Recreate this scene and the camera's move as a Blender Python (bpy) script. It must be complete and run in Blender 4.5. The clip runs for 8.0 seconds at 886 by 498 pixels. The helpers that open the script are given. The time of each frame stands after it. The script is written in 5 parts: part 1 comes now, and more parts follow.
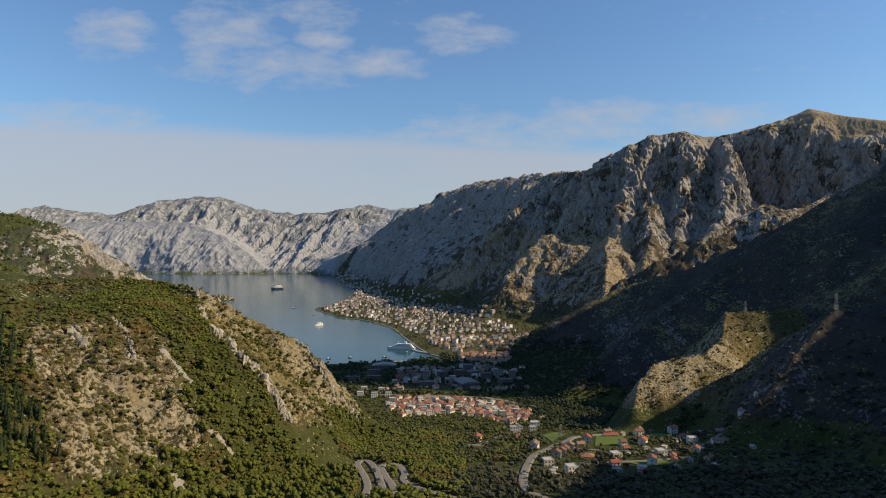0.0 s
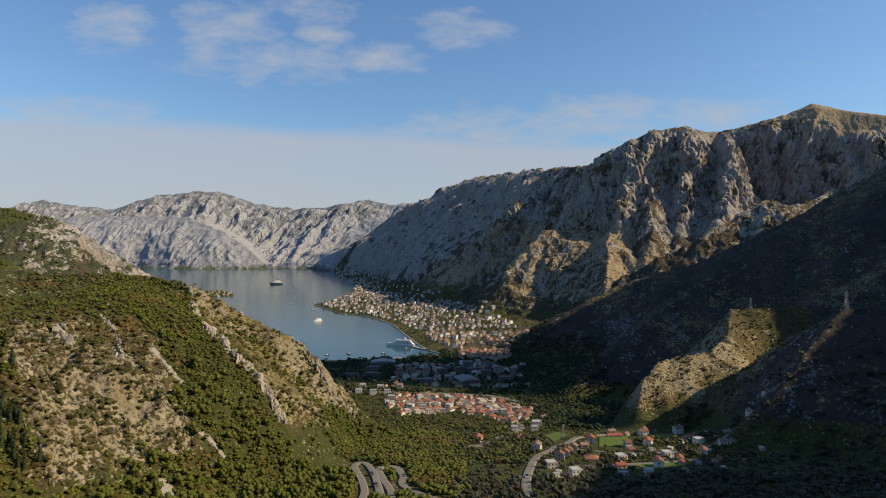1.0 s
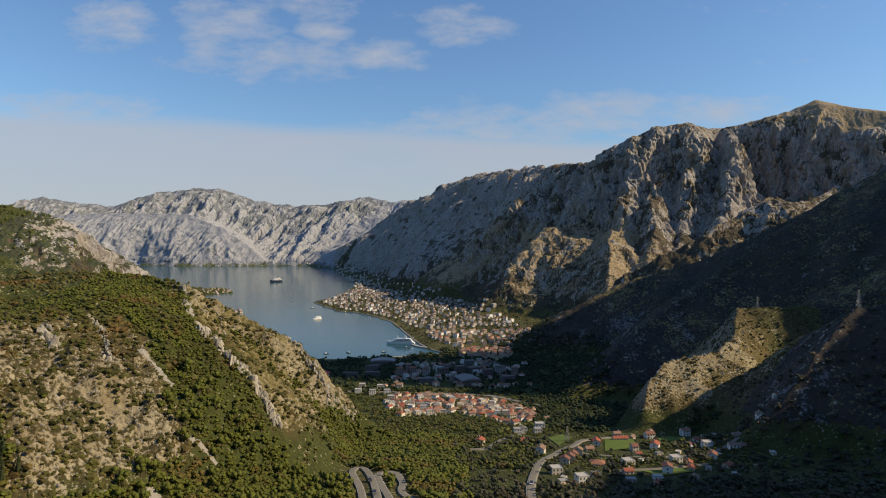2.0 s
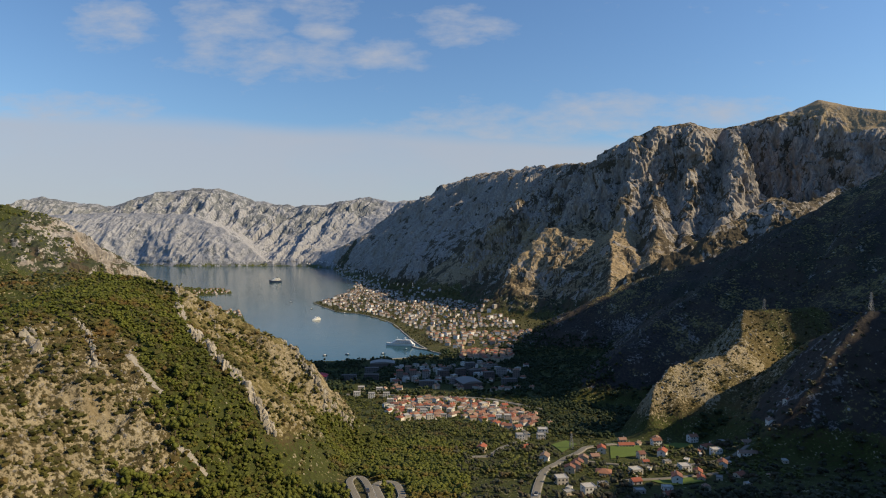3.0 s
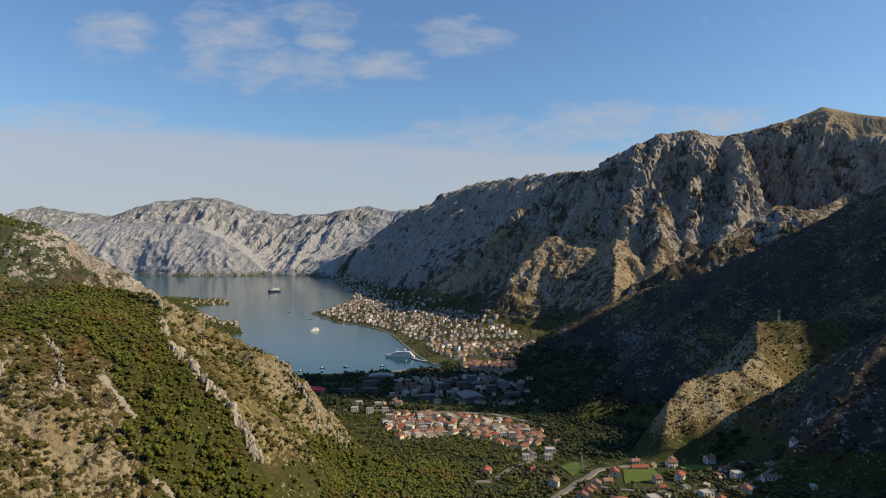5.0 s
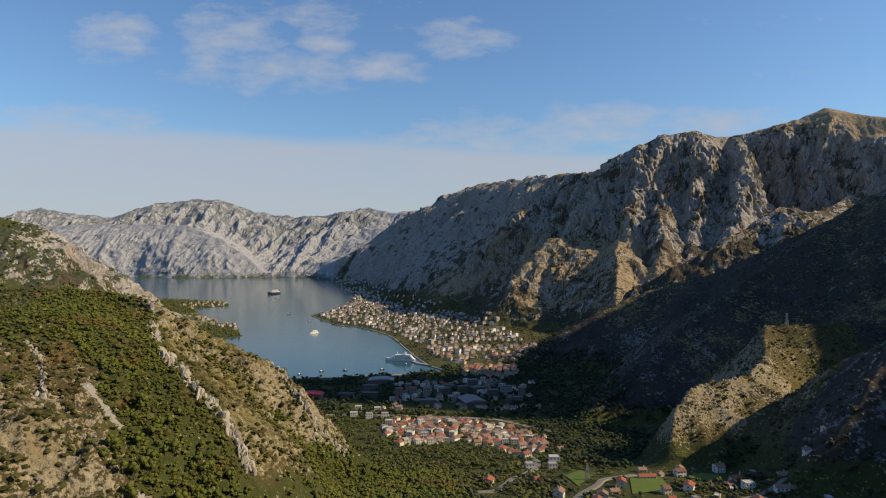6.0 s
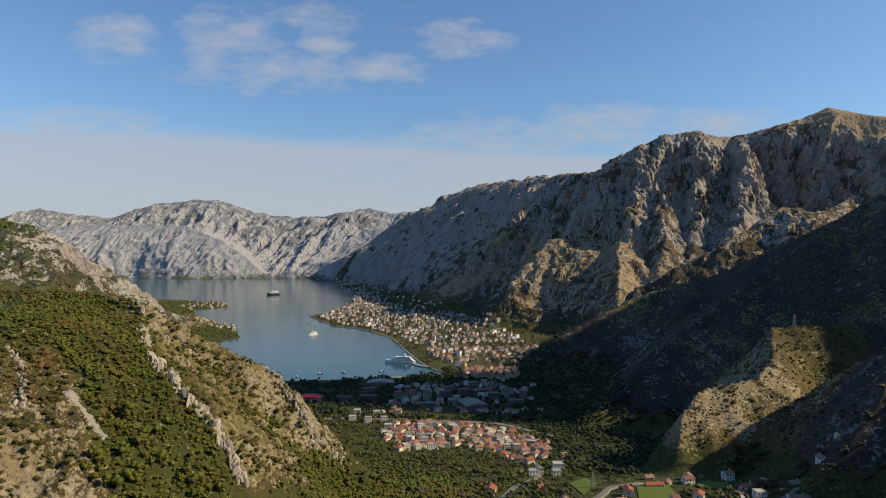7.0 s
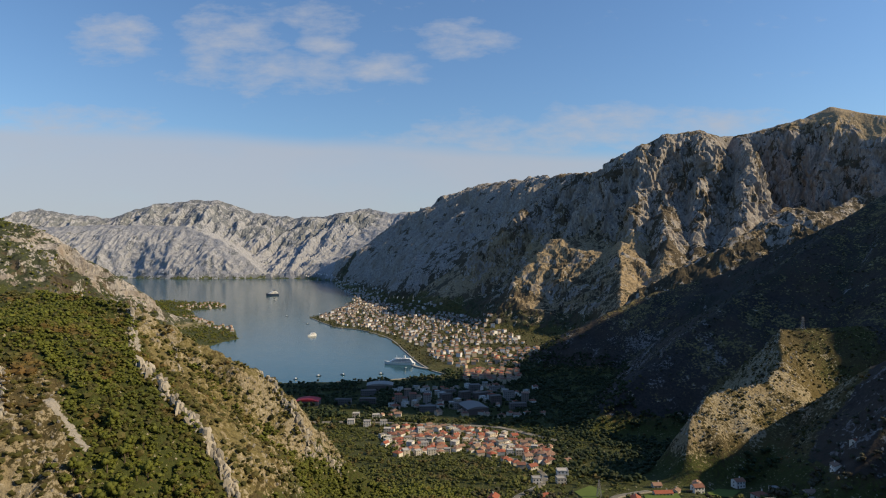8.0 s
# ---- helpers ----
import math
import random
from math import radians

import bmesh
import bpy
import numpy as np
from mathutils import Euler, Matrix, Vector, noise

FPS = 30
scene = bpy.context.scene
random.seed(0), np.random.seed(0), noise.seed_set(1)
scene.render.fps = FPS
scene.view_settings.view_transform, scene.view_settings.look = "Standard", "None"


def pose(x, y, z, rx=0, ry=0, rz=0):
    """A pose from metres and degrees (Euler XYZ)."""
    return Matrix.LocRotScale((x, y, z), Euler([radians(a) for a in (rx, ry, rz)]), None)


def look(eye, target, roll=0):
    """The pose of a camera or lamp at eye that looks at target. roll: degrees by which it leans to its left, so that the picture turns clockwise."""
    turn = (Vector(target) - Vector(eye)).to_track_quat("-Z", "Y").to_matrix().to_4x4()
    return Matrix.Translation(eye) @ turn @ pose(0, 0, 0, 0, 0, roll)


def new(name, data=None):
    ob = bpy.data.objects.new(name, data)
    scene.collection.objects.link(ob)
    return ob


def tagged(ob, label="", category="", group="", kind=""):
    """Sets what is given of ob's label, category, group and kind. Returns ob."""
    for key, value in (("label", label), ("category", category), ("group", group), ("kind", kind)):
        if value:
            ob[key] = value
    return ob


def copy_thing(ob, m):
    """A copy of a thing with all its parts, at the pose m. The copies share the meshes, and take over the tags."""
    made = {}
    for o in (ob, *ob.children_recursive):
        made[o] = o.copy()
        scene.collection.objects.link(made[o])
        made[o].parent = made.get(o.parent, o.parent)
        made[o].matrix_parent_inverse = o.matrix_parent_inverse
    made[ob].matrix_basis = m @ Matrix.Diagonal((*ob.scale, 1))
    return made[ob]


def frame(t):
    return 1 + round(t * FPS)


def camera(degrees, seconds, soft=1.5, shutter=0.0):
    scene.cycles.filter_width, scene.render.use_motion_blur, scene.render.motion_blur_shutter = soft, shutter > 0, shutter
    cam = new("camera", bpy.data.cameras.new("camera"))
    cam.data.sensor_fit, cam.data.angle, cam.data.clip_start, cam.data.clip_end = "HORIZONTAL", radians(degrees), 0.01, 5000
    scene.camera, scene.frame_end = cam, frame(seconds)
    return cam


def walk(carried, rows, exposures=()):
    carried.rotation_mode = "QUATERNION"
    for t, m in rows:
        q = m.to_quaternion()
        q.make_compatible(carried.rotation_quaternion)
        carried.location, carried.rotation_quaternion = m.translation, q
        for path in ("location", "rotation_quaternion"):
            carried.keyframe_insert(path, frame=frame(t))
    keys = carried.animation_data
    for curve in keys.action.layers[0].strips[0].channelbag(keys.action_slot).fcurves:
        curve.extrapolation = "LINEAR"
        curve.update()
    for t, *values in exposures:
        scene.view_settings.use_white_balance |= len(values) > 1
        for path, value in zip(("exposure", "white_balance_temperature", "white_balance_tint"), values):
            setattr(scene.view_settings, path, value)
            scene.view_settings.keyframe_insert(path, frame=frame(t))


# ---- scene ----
cam = camera(71.2, 8.0, soft=1.1)
PATH = [
    (0, (-1.666, 4.106, 162.629), (-1.692, 6.106, 162.622), -0.1),
    (0.5, (-1.882, 9.495, 162.636), (-1.907, 11.495, 162.623), -0.0),
    (1, (-2.102, 14.952, 162.659), (-2.127, 16.952, 162.637), -0.0),
    (1.5, (-2.338, 20.496, 162.711), (-2.364, 22.496, 162.68), 0.0),
    (3, (-3.125, 37.325, 162.936), (-3.152, 39.325, 162.906), 0.1),
    (3.5, (-3.409, 42.786, 162.947), (-3.436, 44.786, 162.924), 0.0),
    (4, (-3.671, 48.216, 162.952), (-3.698, 50.216, 162.938), 0.0),
    (4.5, (-3.897, 53.635, 162.951), (-3.924, 55.635, 162.945), -0.0),
    (6, (-4.513, 69.831, 163.121), (-4.542, 71.831, 163.126), -0.0),
    (6.5, (-4.744, 75.263, 163.156), (-4.773, 77.263, 163.163), -0.0),
    (7, (-5.018, 80.755, 163.175), (-5.047, 82.755, 163.182), 0.0),
    (7.5, (-5.335, 86.322, 163.187), (-5.364, 88.322, 163.193), -0.0),
    (8, (-5.656, 91.981, 163.209), (-5.685, 93.981, 163.217), -0.0),
]
walk(cam, [(t, look(eye, target, roll)) for t, eye, target, roll in PATH])

# ---------------------------------------------------------------- world, sun
SUN_AZIMUTH, SUN_ELEVATION = 84.0, 33.0  # degrees to the right of "straight behind", and above the horizon
A, E = radians(SUN_AZIMUTH), radians(SUN_ELEVATION)
SUN_FROM = Vector((math.sin(A) * math.cos(E), -math.cos(A) * math.cos(E), math.sin(E)))

world = bpy.data.worlds.new("sky")
scene.world = world
world.use_nodes = True
wn, wl = world.node_tree.nodes, world.node_tree.links
wn.clear()


def wnode(kind, **inputs):
    n = wn.new(kind)
    for key, value in inputs.items():
        n.inputs[key.replace("_", " ")].default_value = value
    return n


def wmath(op, a, b=None, clamp=False):
    n = wn.new("ShaderNodeMath")
    n.operation, n.use_clamp = op, clamp
    for socket, value in zip(n.inputs, (a, b)):
        if value is None:
            continue
        if isinstance(value, (int, float)):
            socket.default_value = value
        else:
            wl.new(value, socket)
    return n.outputs[0]


sky = wn.new("ShaderNodeTexSky")
sky.sky_type, sky.sun_disc = "NISHITA", False
sky.sun_elevation = E
sky.sun_rotation = math.atan2(SUN_FROM.x, SUN_FROM.y)
sky.air_density, sky.dust_density, sky.ozone_density = 1.2, 0.6, 2.5
coords = wn.new("ShaderNodeTexCoord")
sep = wn.new("ShaderNodeSeparateXYZ")
wl.new(coords.outputs["Generated"], sep.inputs[0])
dx, dy, dz = sep.outputs
# clouds lie on two flat sheets, so that they thin out towards the horizon
across = wmath("DIVIDE", dx, wmath("MAXIMUM", dy, 0.05))
rise = wmath("DIVIDE", dz, wmath("MAXIMUM", dy, 0.05))
plane = wn.new("ShaderNodeCombineXYZ")
wl.new(across, plane.inputs[0])
wl.new(wmath("MULTIPLY", rise, 2.6), plane.inputs[1])
puff = wnode("ShaderNodeTexNoise", Scale=13.0, Detail=10.0, Roughness=0.62)
wl.new(plane.outputs[0], puff.inputs["Vector"])
wisp = wnode("ShaderNodeTexNoise", Scale=2.4, Detail=6.0, Roughness=0.55)
wl.new(plane.outputs[0], wisp.inputs["Vector"])


def lobe(cx, cz, rx, rz):
    """A soft oval in the sky plane, 1 in its middle."""
    ex = wmath("POWER", wmath("ABSOLUTE", wmath("DIVIDE", wmath("SUBTRACT", across, cx), rx)), 2.0)
    ez = wmath("POWER", wmath("ABSOLUTE", wmath("DIVIDE", wmath("SUBTRACT", rise, cz), rz)), 2.0)
    return wmath("SUBTRACT", 1.0, wmath("ADD", ex, ez), clamp=True)


cover = None
for args in ((-0.36, 0.345, 0.11, 0.075), (-0.28, 0.292, 0.21, 0.045), (-0.12, 0.297, 0.12, 0.036), (-0.21, 0.375, 0.08, 0.040), (-0.205, 0.335, 0.06, 0.035),
             (0.012, 0.342, 0.11, 0.045), (-0.55, 0.350, 0.10, 0.055), (0.10, 0.180, 0.22, 0.055), (0.25, 0.200, 0.22, 0.052), (0.42, 0.205, 0.19, 0.036), (-0.05, 0.172, 0.15, 0.032),
             (-0.63, 0.200, 0.20, 0.055)):
    one = lobe(*args)
    cover = one if cover is None else wmath("MAXIMUM", cover, one)
dense = wmath("MULTIPLY", wmath("SUBTRACT", wmath("ADD", puff.outputs[0], wmath("MULTIPLY", cover, 0.36)), 0.62), 2.6, clamp=True)
# a thin veil low over the far mountains
low = wn.new("ShaderNodeMapRange")
low.interpolation_type = "SMOOTHSTEP"
low.inputs["From Min"].default_value, low.inputs["From Max"].default_value = 0.182, 0.150
edge = wmath("ADD", rise, wmath("MULTIPLY", wmath("SUBTRACT", wisp.outputs[0], 0.5), 0.05))
wl.new(wmath("ADD", edge, wmath("MULTIPLY", across, 0.05)), low.inputs["Value"])
veil = wmath("MULTIPLY", low.outputs[0], wmath("ADD", 0.95, wmath("MULTIPLY", wmath("SUBTRACT", wisp.outputs[0], 0.5), 1.2)), clamp=True)
amount = wmath("MAXIMUM", wmath("MULTIPLY", dense, 0.72), wmath("MULTIPLY", veil, 0.80))
amount = wmath("MULTIPLY", amount, wmath("GREATER_THAN", dy, 0.05))
blend = wn.new("ShaderNodeMix")
blend.data_type = "RGBA"
wl.new(amount, blend.inputs["Factor"])
tint = wn.new("ShaderNodeMix")
tint.data_type, tint.blend_type = "RGBA", "MULTIPLY"
tint.inputs["Factor"].default_value = 1.0
tint.inputs["B"].default_value = (0.80, 1.0, 1.23, 1)
wl.new(sky.outputs[0], tint.inputs["A"])
wl.new(tint.outputs["Result"], blend.inputs["A"])
blend.inputs["B"].default_value = (4.25, 4.5, 5.1, 1)
back = wnode("ShaderNodeBackground", Strength=0.107)
wl.new(blend.outputs["Result"], back.inputs["Color"])
wl.new(back.outputs[0], wn.new("ShaderNodeOutputWorld").inputs[0])

sun = new("sun", bpy.data.lights.new("sun", "SUN"))
sun.data.energy, sun.data.angle, sun.data.color = 5.6, radians(0.53), (1.0, 0.80, 0.50)
sun.matrix_world = look(SUN_FROM * 1000, (0, 0, 0))

# ---------------------------------------------------------------- numbers: noise, ridges
def lattice(ix, iy, seed):
    h = (ix.astype(np.int64) * 374761393 + iy.astype(np.int64) * 668265263 + seed * 974634777) & 0xFFFFFFFF
    h = ((h ^ (h >> 13)) * 1274126177) & 0xFFFFFFFF
    return ((h ^ (h >> 16)) & 0xFFFFFF) / 16777216.0


def perlin(x, y, seed=0):
    """Gradient noise, about -0.7 to 0.7."""
    ix, iy = np.floor(x), np.floor(y)
    fx, fy = x - ix, y - iy
    ux, uy = fx * fx * fx * (fx * (fx * 6 - 15) + 10), fy * fy * fy * (fy * (fy * 6 - 15) + 10)
    v = []
    for ox, oy in ((0, 0), (1, 0), (0, 1), (1, 1)):
        a = lattice(ix + ox, iy + oy, seed) * 6.2831853
        v.append(np.cos(a) * (fx - ox) + np.sin(a) * (fy - oy))
    return (v[0] * (1 - ux) + v[1] * ux) * (1 - uy) + (v[2] * (1 - ux) + v[3] * ux) * uy


def fbm(x, y, seed=0, octaves=4, gain=0.5):
    out, amp = 0.0, 1.0
    for i in range(octaves):
        out = out + amp * perlin(x * 2.03**i + 17.3 * i, y * 2.03**i - 9.1 * i, seed + i)
        amp *= gain
    return out


def ridged(x, y, seed=0, octaves=4, gain=0.5):
    """0 to about 1, with sharp crests."""
    out, amp, total = 0.0, 1.0, 0.0
    for i in range(octaves):
        n = 1 - np.abs(perlin(x * 2.07**i + 5.7 * i, y * 2.07**i + 3.3 * i, seed + i)) * 1.6
        out, total = out + amp * n, total + amp
        amp *= gain
    return out / total


def smax(a, b, k):
    h = np.clip(0.5 + 0.5 * (a - b) / k, 0, 1)
    return b + (a - b) * h + k * h * (1 - h)


def step(lo, hi, v):
    t = np.clip((v - lo) / (hi - lo), 0, 1)
    return t * t * (3 - 2 * t)


def crest(x, y, line, curve=0.0, blunt=0.0):
    """Height of a ridge: line rows are x, y, z, fall on the left side, fall on the right side (metres per metre).
    curve bends the flanks (per metre; above 0: steeper further down), blunt rounds the crest (metres). Gives z, the way along, the way off and the side."""
    best, z, s, side = np.full(x.shape, 1e9), np.zeros(x.shape), np.zeros(x.shape), np.zeros(x.shape)
    total, run, flanks = np.zeros(x.shape), 0.0, []
    for p, q in zip(line, line[1:]):
        ex, ey = q[0] - p[0], q[1] - p[1]
        length = math.hypot(ex, ey)
        t = np.clip(((x - p[0]) * ex + (y - p[1]) * ey) / length**2, 0, 1)
        ox, oy = x - p[0] - t * ex, y - p[1] - t * ey
        d = np.hypot(ox, oy)
        left = (ex * oy - ey * ox) / np.maximum(d * length, 1e-6)
        w = np.clip(0.5 + 0.5 * left, 0, 1)
        f = (p[3] + (q[3] - p[3]) * t) * w + (p[4] + (q[4] - p[4]) * t) * (1 - w)
        flanks.append((d, p[2] + (q[2] - p[2]) * t - f * (np.hypot(d, blunt) - blunt) - curve * np.minimum(d, 400) ** 2))
        near = d < best
        best = np.where(near, d, best)
        s, side = np.where(near, run + t * length, s), np.where(near, left, side)
        run += length
    # stretches that lie about equally near are blended
    for d, high in flanks:
        w = np.exp(-np.minimum((d - best) / (2 + 0.10 * best), 60))
        z, total = z + w * high, total + w
    return z / total, s, best, side


def shore_distance(x, y, ring):
    """Metres to the shoreline, above 0 on land."""
    best, inside = np.full(x.shape, 1e9), np.zeros(x.shape, bool)
    for p, q in zip(ring, ring[1:] + ring[:1]):
        ex, ey = q[0] - p[0], q[1] - p[1]
        t = np.clip(((x - p[0]) * ex + (y - p[1]) * ey) / (ex * ex + ey * ey), 0, 1)
        best = np.minimum(best, np.hypot(x - p[0] - t * ex, y - p[1] - t * ey))
        if p[1] != q[1]:
            inside ^= ((p[1] > y) != (q[1] > y)) & (x < ex * (y - p[1]) / ey + p[0])
    return np.where(inside, -best, best)


BAY = [(-211, 854), (-110, 868), (-13, 905), (-34, 938), (-60, 1010), (-80, 1098), (-125, 1252), (-200, 1377), (-258, 1421), (-359, 1612),
       (-335, 1690), (-312, 1900), (-352, 2296), (-542, 2986), (-670, 3516), (-900, 3800), (-1110, 3817), (-1600, 3740), (-1960, 3846),
       (-2900, 3600), (-2600, 2800), (-1500, 2300), (-880, 2086), (-728, 2022), (-655, 1886), (-720, 1790), (-661, 1651),
       (-573, 1504), (-470, 1400), (-438, 1323), (-407, 1248), (-430, 1100), (-330, 950)]

COLUMNS, ROWS = 690, 560

# ridges: x, y, z, fall to the left of the way, fall to its right
HILL_EDGE = [(-190, 385, 137, .28, .05), (-174, 330, 134, .28, .05), (-188, 285, 130, .28, .08), (-195, 230, 123, .28, .1), (-190, 165, 108, .30, .12),
             (-205, 60, 100, .32, .15), (-230, -120, 110, .35, .15), (-260, -500, 130, .4, .1)]
HILL_NOSE = [(-330, 425, 146, .9, .05), (-250, 405, 141, .9, .1), (-180, 396, 139, .9, .5), (-159, 393, 134, .95, .8), (-144, 395, 125, 1, .8),
             (-117, 400, 108, 1, .75), (-89, 405, 87, 1, .7), (-73, 408, 69, 1, .7), (-56, 410, 49, 1, .75), (-30, 412, 26, 1, .8)]
REAR_HILL = [(-1900, 900, 330, .5, .4), (-1300, 1120, 290, .5, .4), (-910, 1250, 233, .5, .45), (-825, 1260, 217, .5, .5), (-774, 1275, 190, .5, .5),
             (-733, 1300, 150, .45, .5), (-676, 1350, 98, .4, .5), (-600, 1410, 28, .35, .5)]
# crest heights and gaps out of view are set to shape the shade
FLANK = [(150, -800, 300, 0.5, 0.4), (180, -420, 290, 0.6, 0.4), (275, -239, 288, 0.8, 0.4), (343, -94, 288, 0.8, 0.4), (393, 15, 300, 0.8, 0.4), (444, 124, 340, 0.92, 0.4),
         (465, 169, 350, 0.95, 0.4), (486, 215, 350, 0.95, 0.4), (503, 251, 350, 0.95, 0.4), (513, 274, 345, 0.95, 0.4), (518, 288, 290, 0.73, 0.4), (540, 330, 286, 0.68, 0.4),
         (558, 369, 312, 0.72, 0.4), (571, 396, 320, 0.78, 0.4), (584, 425, 316, 0.78, 0.4), (592, 442, 290, 0.7, 0.4), (596, 450, 266, 0.62, 0.4), (607, 475, 264, 0.58, 0.4), (625, 512, 276, 0.58, 0.4),
         (645, 556, 322, 0.66, 0.4), (655, 578, 338, 0.70, 0.4)]
FLANK = FLANK + [(662, 592, 430, 0.93, 0.4), (681, 632, 428, 0.92, 0.4), (740, 758, 450, 0.9, 0.4), (650, 795, 330, 0.7, 0.7),
         (558, 808, 258, 0.62, 0.8), (491, 900, 205, 0.55, 0.8), (436, 960, 160, 0.5, 0.8), (364, 1000, 124, 0.5, 0.8), (278, 1020, 95, 0.5, 0.7), (182, 1000, 51, 0.45, 0.5),
         (105, 930, 10, 0.4, 0.4)]
# unseen peak and shoulder, added to throw shade on town and slope
SHADE_PEAK = [(1050, 641, 900, 3.5, 3.5), (1050, 704, 900, 3.5, 3.5)]
SHADE_SHOULDER = [(770, 700, 450, 1.5, 1.5), (745, 800, 450, 1.5, 1.5), (725, 890, 430, 1.5, 1.5), (735, 955, 395, 1.5, 1.5)]
MOUNTAIN = [(2600, 1900, 470, .45, .4), (1700, 1880, 440, .4, .3), (1261, 1800, 503, .45, .3), (1136, 1780, 522, .45, .3), (1040, 1745, 528, .45, .3), (982, 1723, 538, .45, .35), (920, 1740, 512, .5, .35),
            (860, 1790, 496, .8, .3), (780, 1800, 478, 1.6, .3), (690, 1720, 462, 1.8, .3), (599, 1640, 463, 1.6, .4), (527, 1650, 456, 1.9, .5), (470, 1640, 428, 2.2, .5), (431, 1640, 410, 2.3, .5), (400, 1750, 378, 1.7, .5),
            (357, 1950, 391, 1.2, .5), (238, 2350, 425, 1.02, .5), (77, 2900, 449, .92, .5), (-120, 3400, 387, .86, .5), (-342, 3800, 309, .8, .5),
            (-560, 4080, 170, .7, .5)]
# rim of the summit's cliff: it drops to the left of the way, and the grassy dome rises to its right
RIM = [(1500, 1300, 380, 1.6, -1), (1120, 1440, 398, 1.8, -1), (1020, 1500, 406, 2.0, -1), (967, 1560, 427, 2.2, -1), (925, 1615, 466, 2.3, -1), (885, 1655, 456, 2.4, -1), (795, 1745, 448, 2.4, -1), (700, 1810, 446, 2.0, -1)]
RIB_A = [(470, 640, 150, .6, .9), (372, 606, 103, .6, .9), (330, 606, 103, .6, 1.0), (262, 601, 101, .65, 1.2), (232, 545, 82, .7, 1.3), (205, 508, 75, .7, 1.4), (164, 490, 73, .75, 1.5), (142, 468, 64, .9, 1.6), (130, 452, 48, 1.1, 1.6)]
RIB_C = [(500, 840, 222, .45, .6), (330, 770, 132, .45, .6), (203, 695, 66, .45, .65), (150, 655, 34, .5, .6), (115, 630, 12, .5, .6)]
RIB_B = [(480, 450, 228, .5, .6), (330, 440, 142, .55, .65), (298, 430, 125, .55, .65), (263, 431, 119, .6, .7), (220, 405, 92, .6, .7), (180, 385, 58, .6, .7)]
BUTTRESSES = [
    [(470, 1640, 428, .9, 2.0), (462, 1600, 400, .9, 2.2), (428, 1540, 300, .9, 2.2), (398, 1470, 205, .8, 1.8), (380, 1400, 140, .7, 1.3)],
    [(515, 1640, 450, .9, 2.2), (492, 1585, 385, .9, 2.4), (478, 1500, 275, .8, 2.2), (440, 1375, 172, .8, 1.8), (410, 1310, 112, .7, 1.2)],
    [(600, 1645, 464, 1.0, 2.2), (585, 1590, 432, 1.0, 2.4), (556, 1510, 310, 1.0, 2.2), (508, 1400, 182, .9, 1.7), (470, 1320, 128, .7, 1.2)],
    [(690, 1640, 446, 2.4, 2.0), (684, 1590, 430, 2.6, 2.0), (674, 1545, 404, 2.8, 2.0), (656, 1505, 348, 2.6, 1.9), (618, 1445, 270, 1.9, 1.6), (570, 1370, 190, 1.0, 1.3), (530, 1300, 150, .7, 1.0)],
    [(360, 1960, 385, .9, 1.2), (250, 1900, 300, .8, 1.1), (130, 1850, 205, .7, 1.0), (0, 1800, 100, .6, .9), (-120, 1770, 20, .5, .8)],
    [(380, 1800, 376, .9, 1.2), (290, 1750, 285, .8, 1.1), (200, 1690, 165, .7, 1.0), (110, 1640, 60, .6, .9)]]
# broken foothills below the cliffs, the ledge ridge beside them, the talus spur and the high meadow
FOOTHILLS = [
    [(470, 1540, 235, .4, .8), (375, 1470, 186, .4, .85), (345, 1390, 163, .5, .9), (325, 1300, 112, .5, .85), (296, 1200, 68, .5, .75), (250, 1120, 36, .5, .6)],
    [(400, 1590, 222, .55, .7), (300, 1562, 196, .4, .75), (228, 1546, 190, .4, .95), (163, 1492, 130, .3, .9), (110, 1430, 66, .3, .8), (60, 1380, 16, .4, .7)],
    [(345, 1400, 158, .45, .4), (285, 1370, 96, .4, .4), (219, 1345, 38, .4, .5), (180, 1330, 8, .6, .6)],
    [(760, 1200, 212, .8, .3), (640, 1125, 220, 1, .3), (550, 1092, 227, 1, .4), (467, 1074, 192, 1, .7), (381, 1066, 148, 1, .8), (286, 1062, 104, 1, .8), (235, 1064, 62, 1, .9), (195, 1066, 20, 1, .9)],
    [(1010, 1550, 345, .7, .9), (930, 1510, 300, .7, .9), (872, 1470, 272, .7, .9), (720, 1350, 234, .55, .7), (610, 1250, 222, .5, .55)]]
HIGH_MEADOW = [(555, 1100, 229, .2, .2), (620, 1240, 234, .2, .2), (700, 1420, 240, .2, .2), (760, 1520, 262, .3, .3)]
FAR_SPUR = [(-4300, 4300, 360, .3, .7), (-2898, 4300, 329, .3, .6), (-2321, 4250, 346, .3, .6), (-1775, 4150, 334, .3, .75), (-1455, 4000, 226, .4, .8), (-1119, 3850, 10, .5, .7)]
FAR_RANGE = [(-4600, 4830, 430, .5, .5), (-3512, 4820, 423, .5, .5), (-3196, 4820, 494, .5, .5), (-2903, 4830, 442, .5, .5), (-2638, 4830, 415, .5, .5), (-2286, 4830, 534, .5, .5),
             (-1830, 4850, 562, .55, .5), (-1499, 4850, 456, .55, .5), (-1220, 4800, 422, .55, .5), (-938, 4700, 430, .6, .5), (-603, 4600, 479, .6, .5),
             (-446, 4500, 431, .55, .5), (-200, 4500, 451, .5, .5), (800, 4400, 520, .4, .4)]

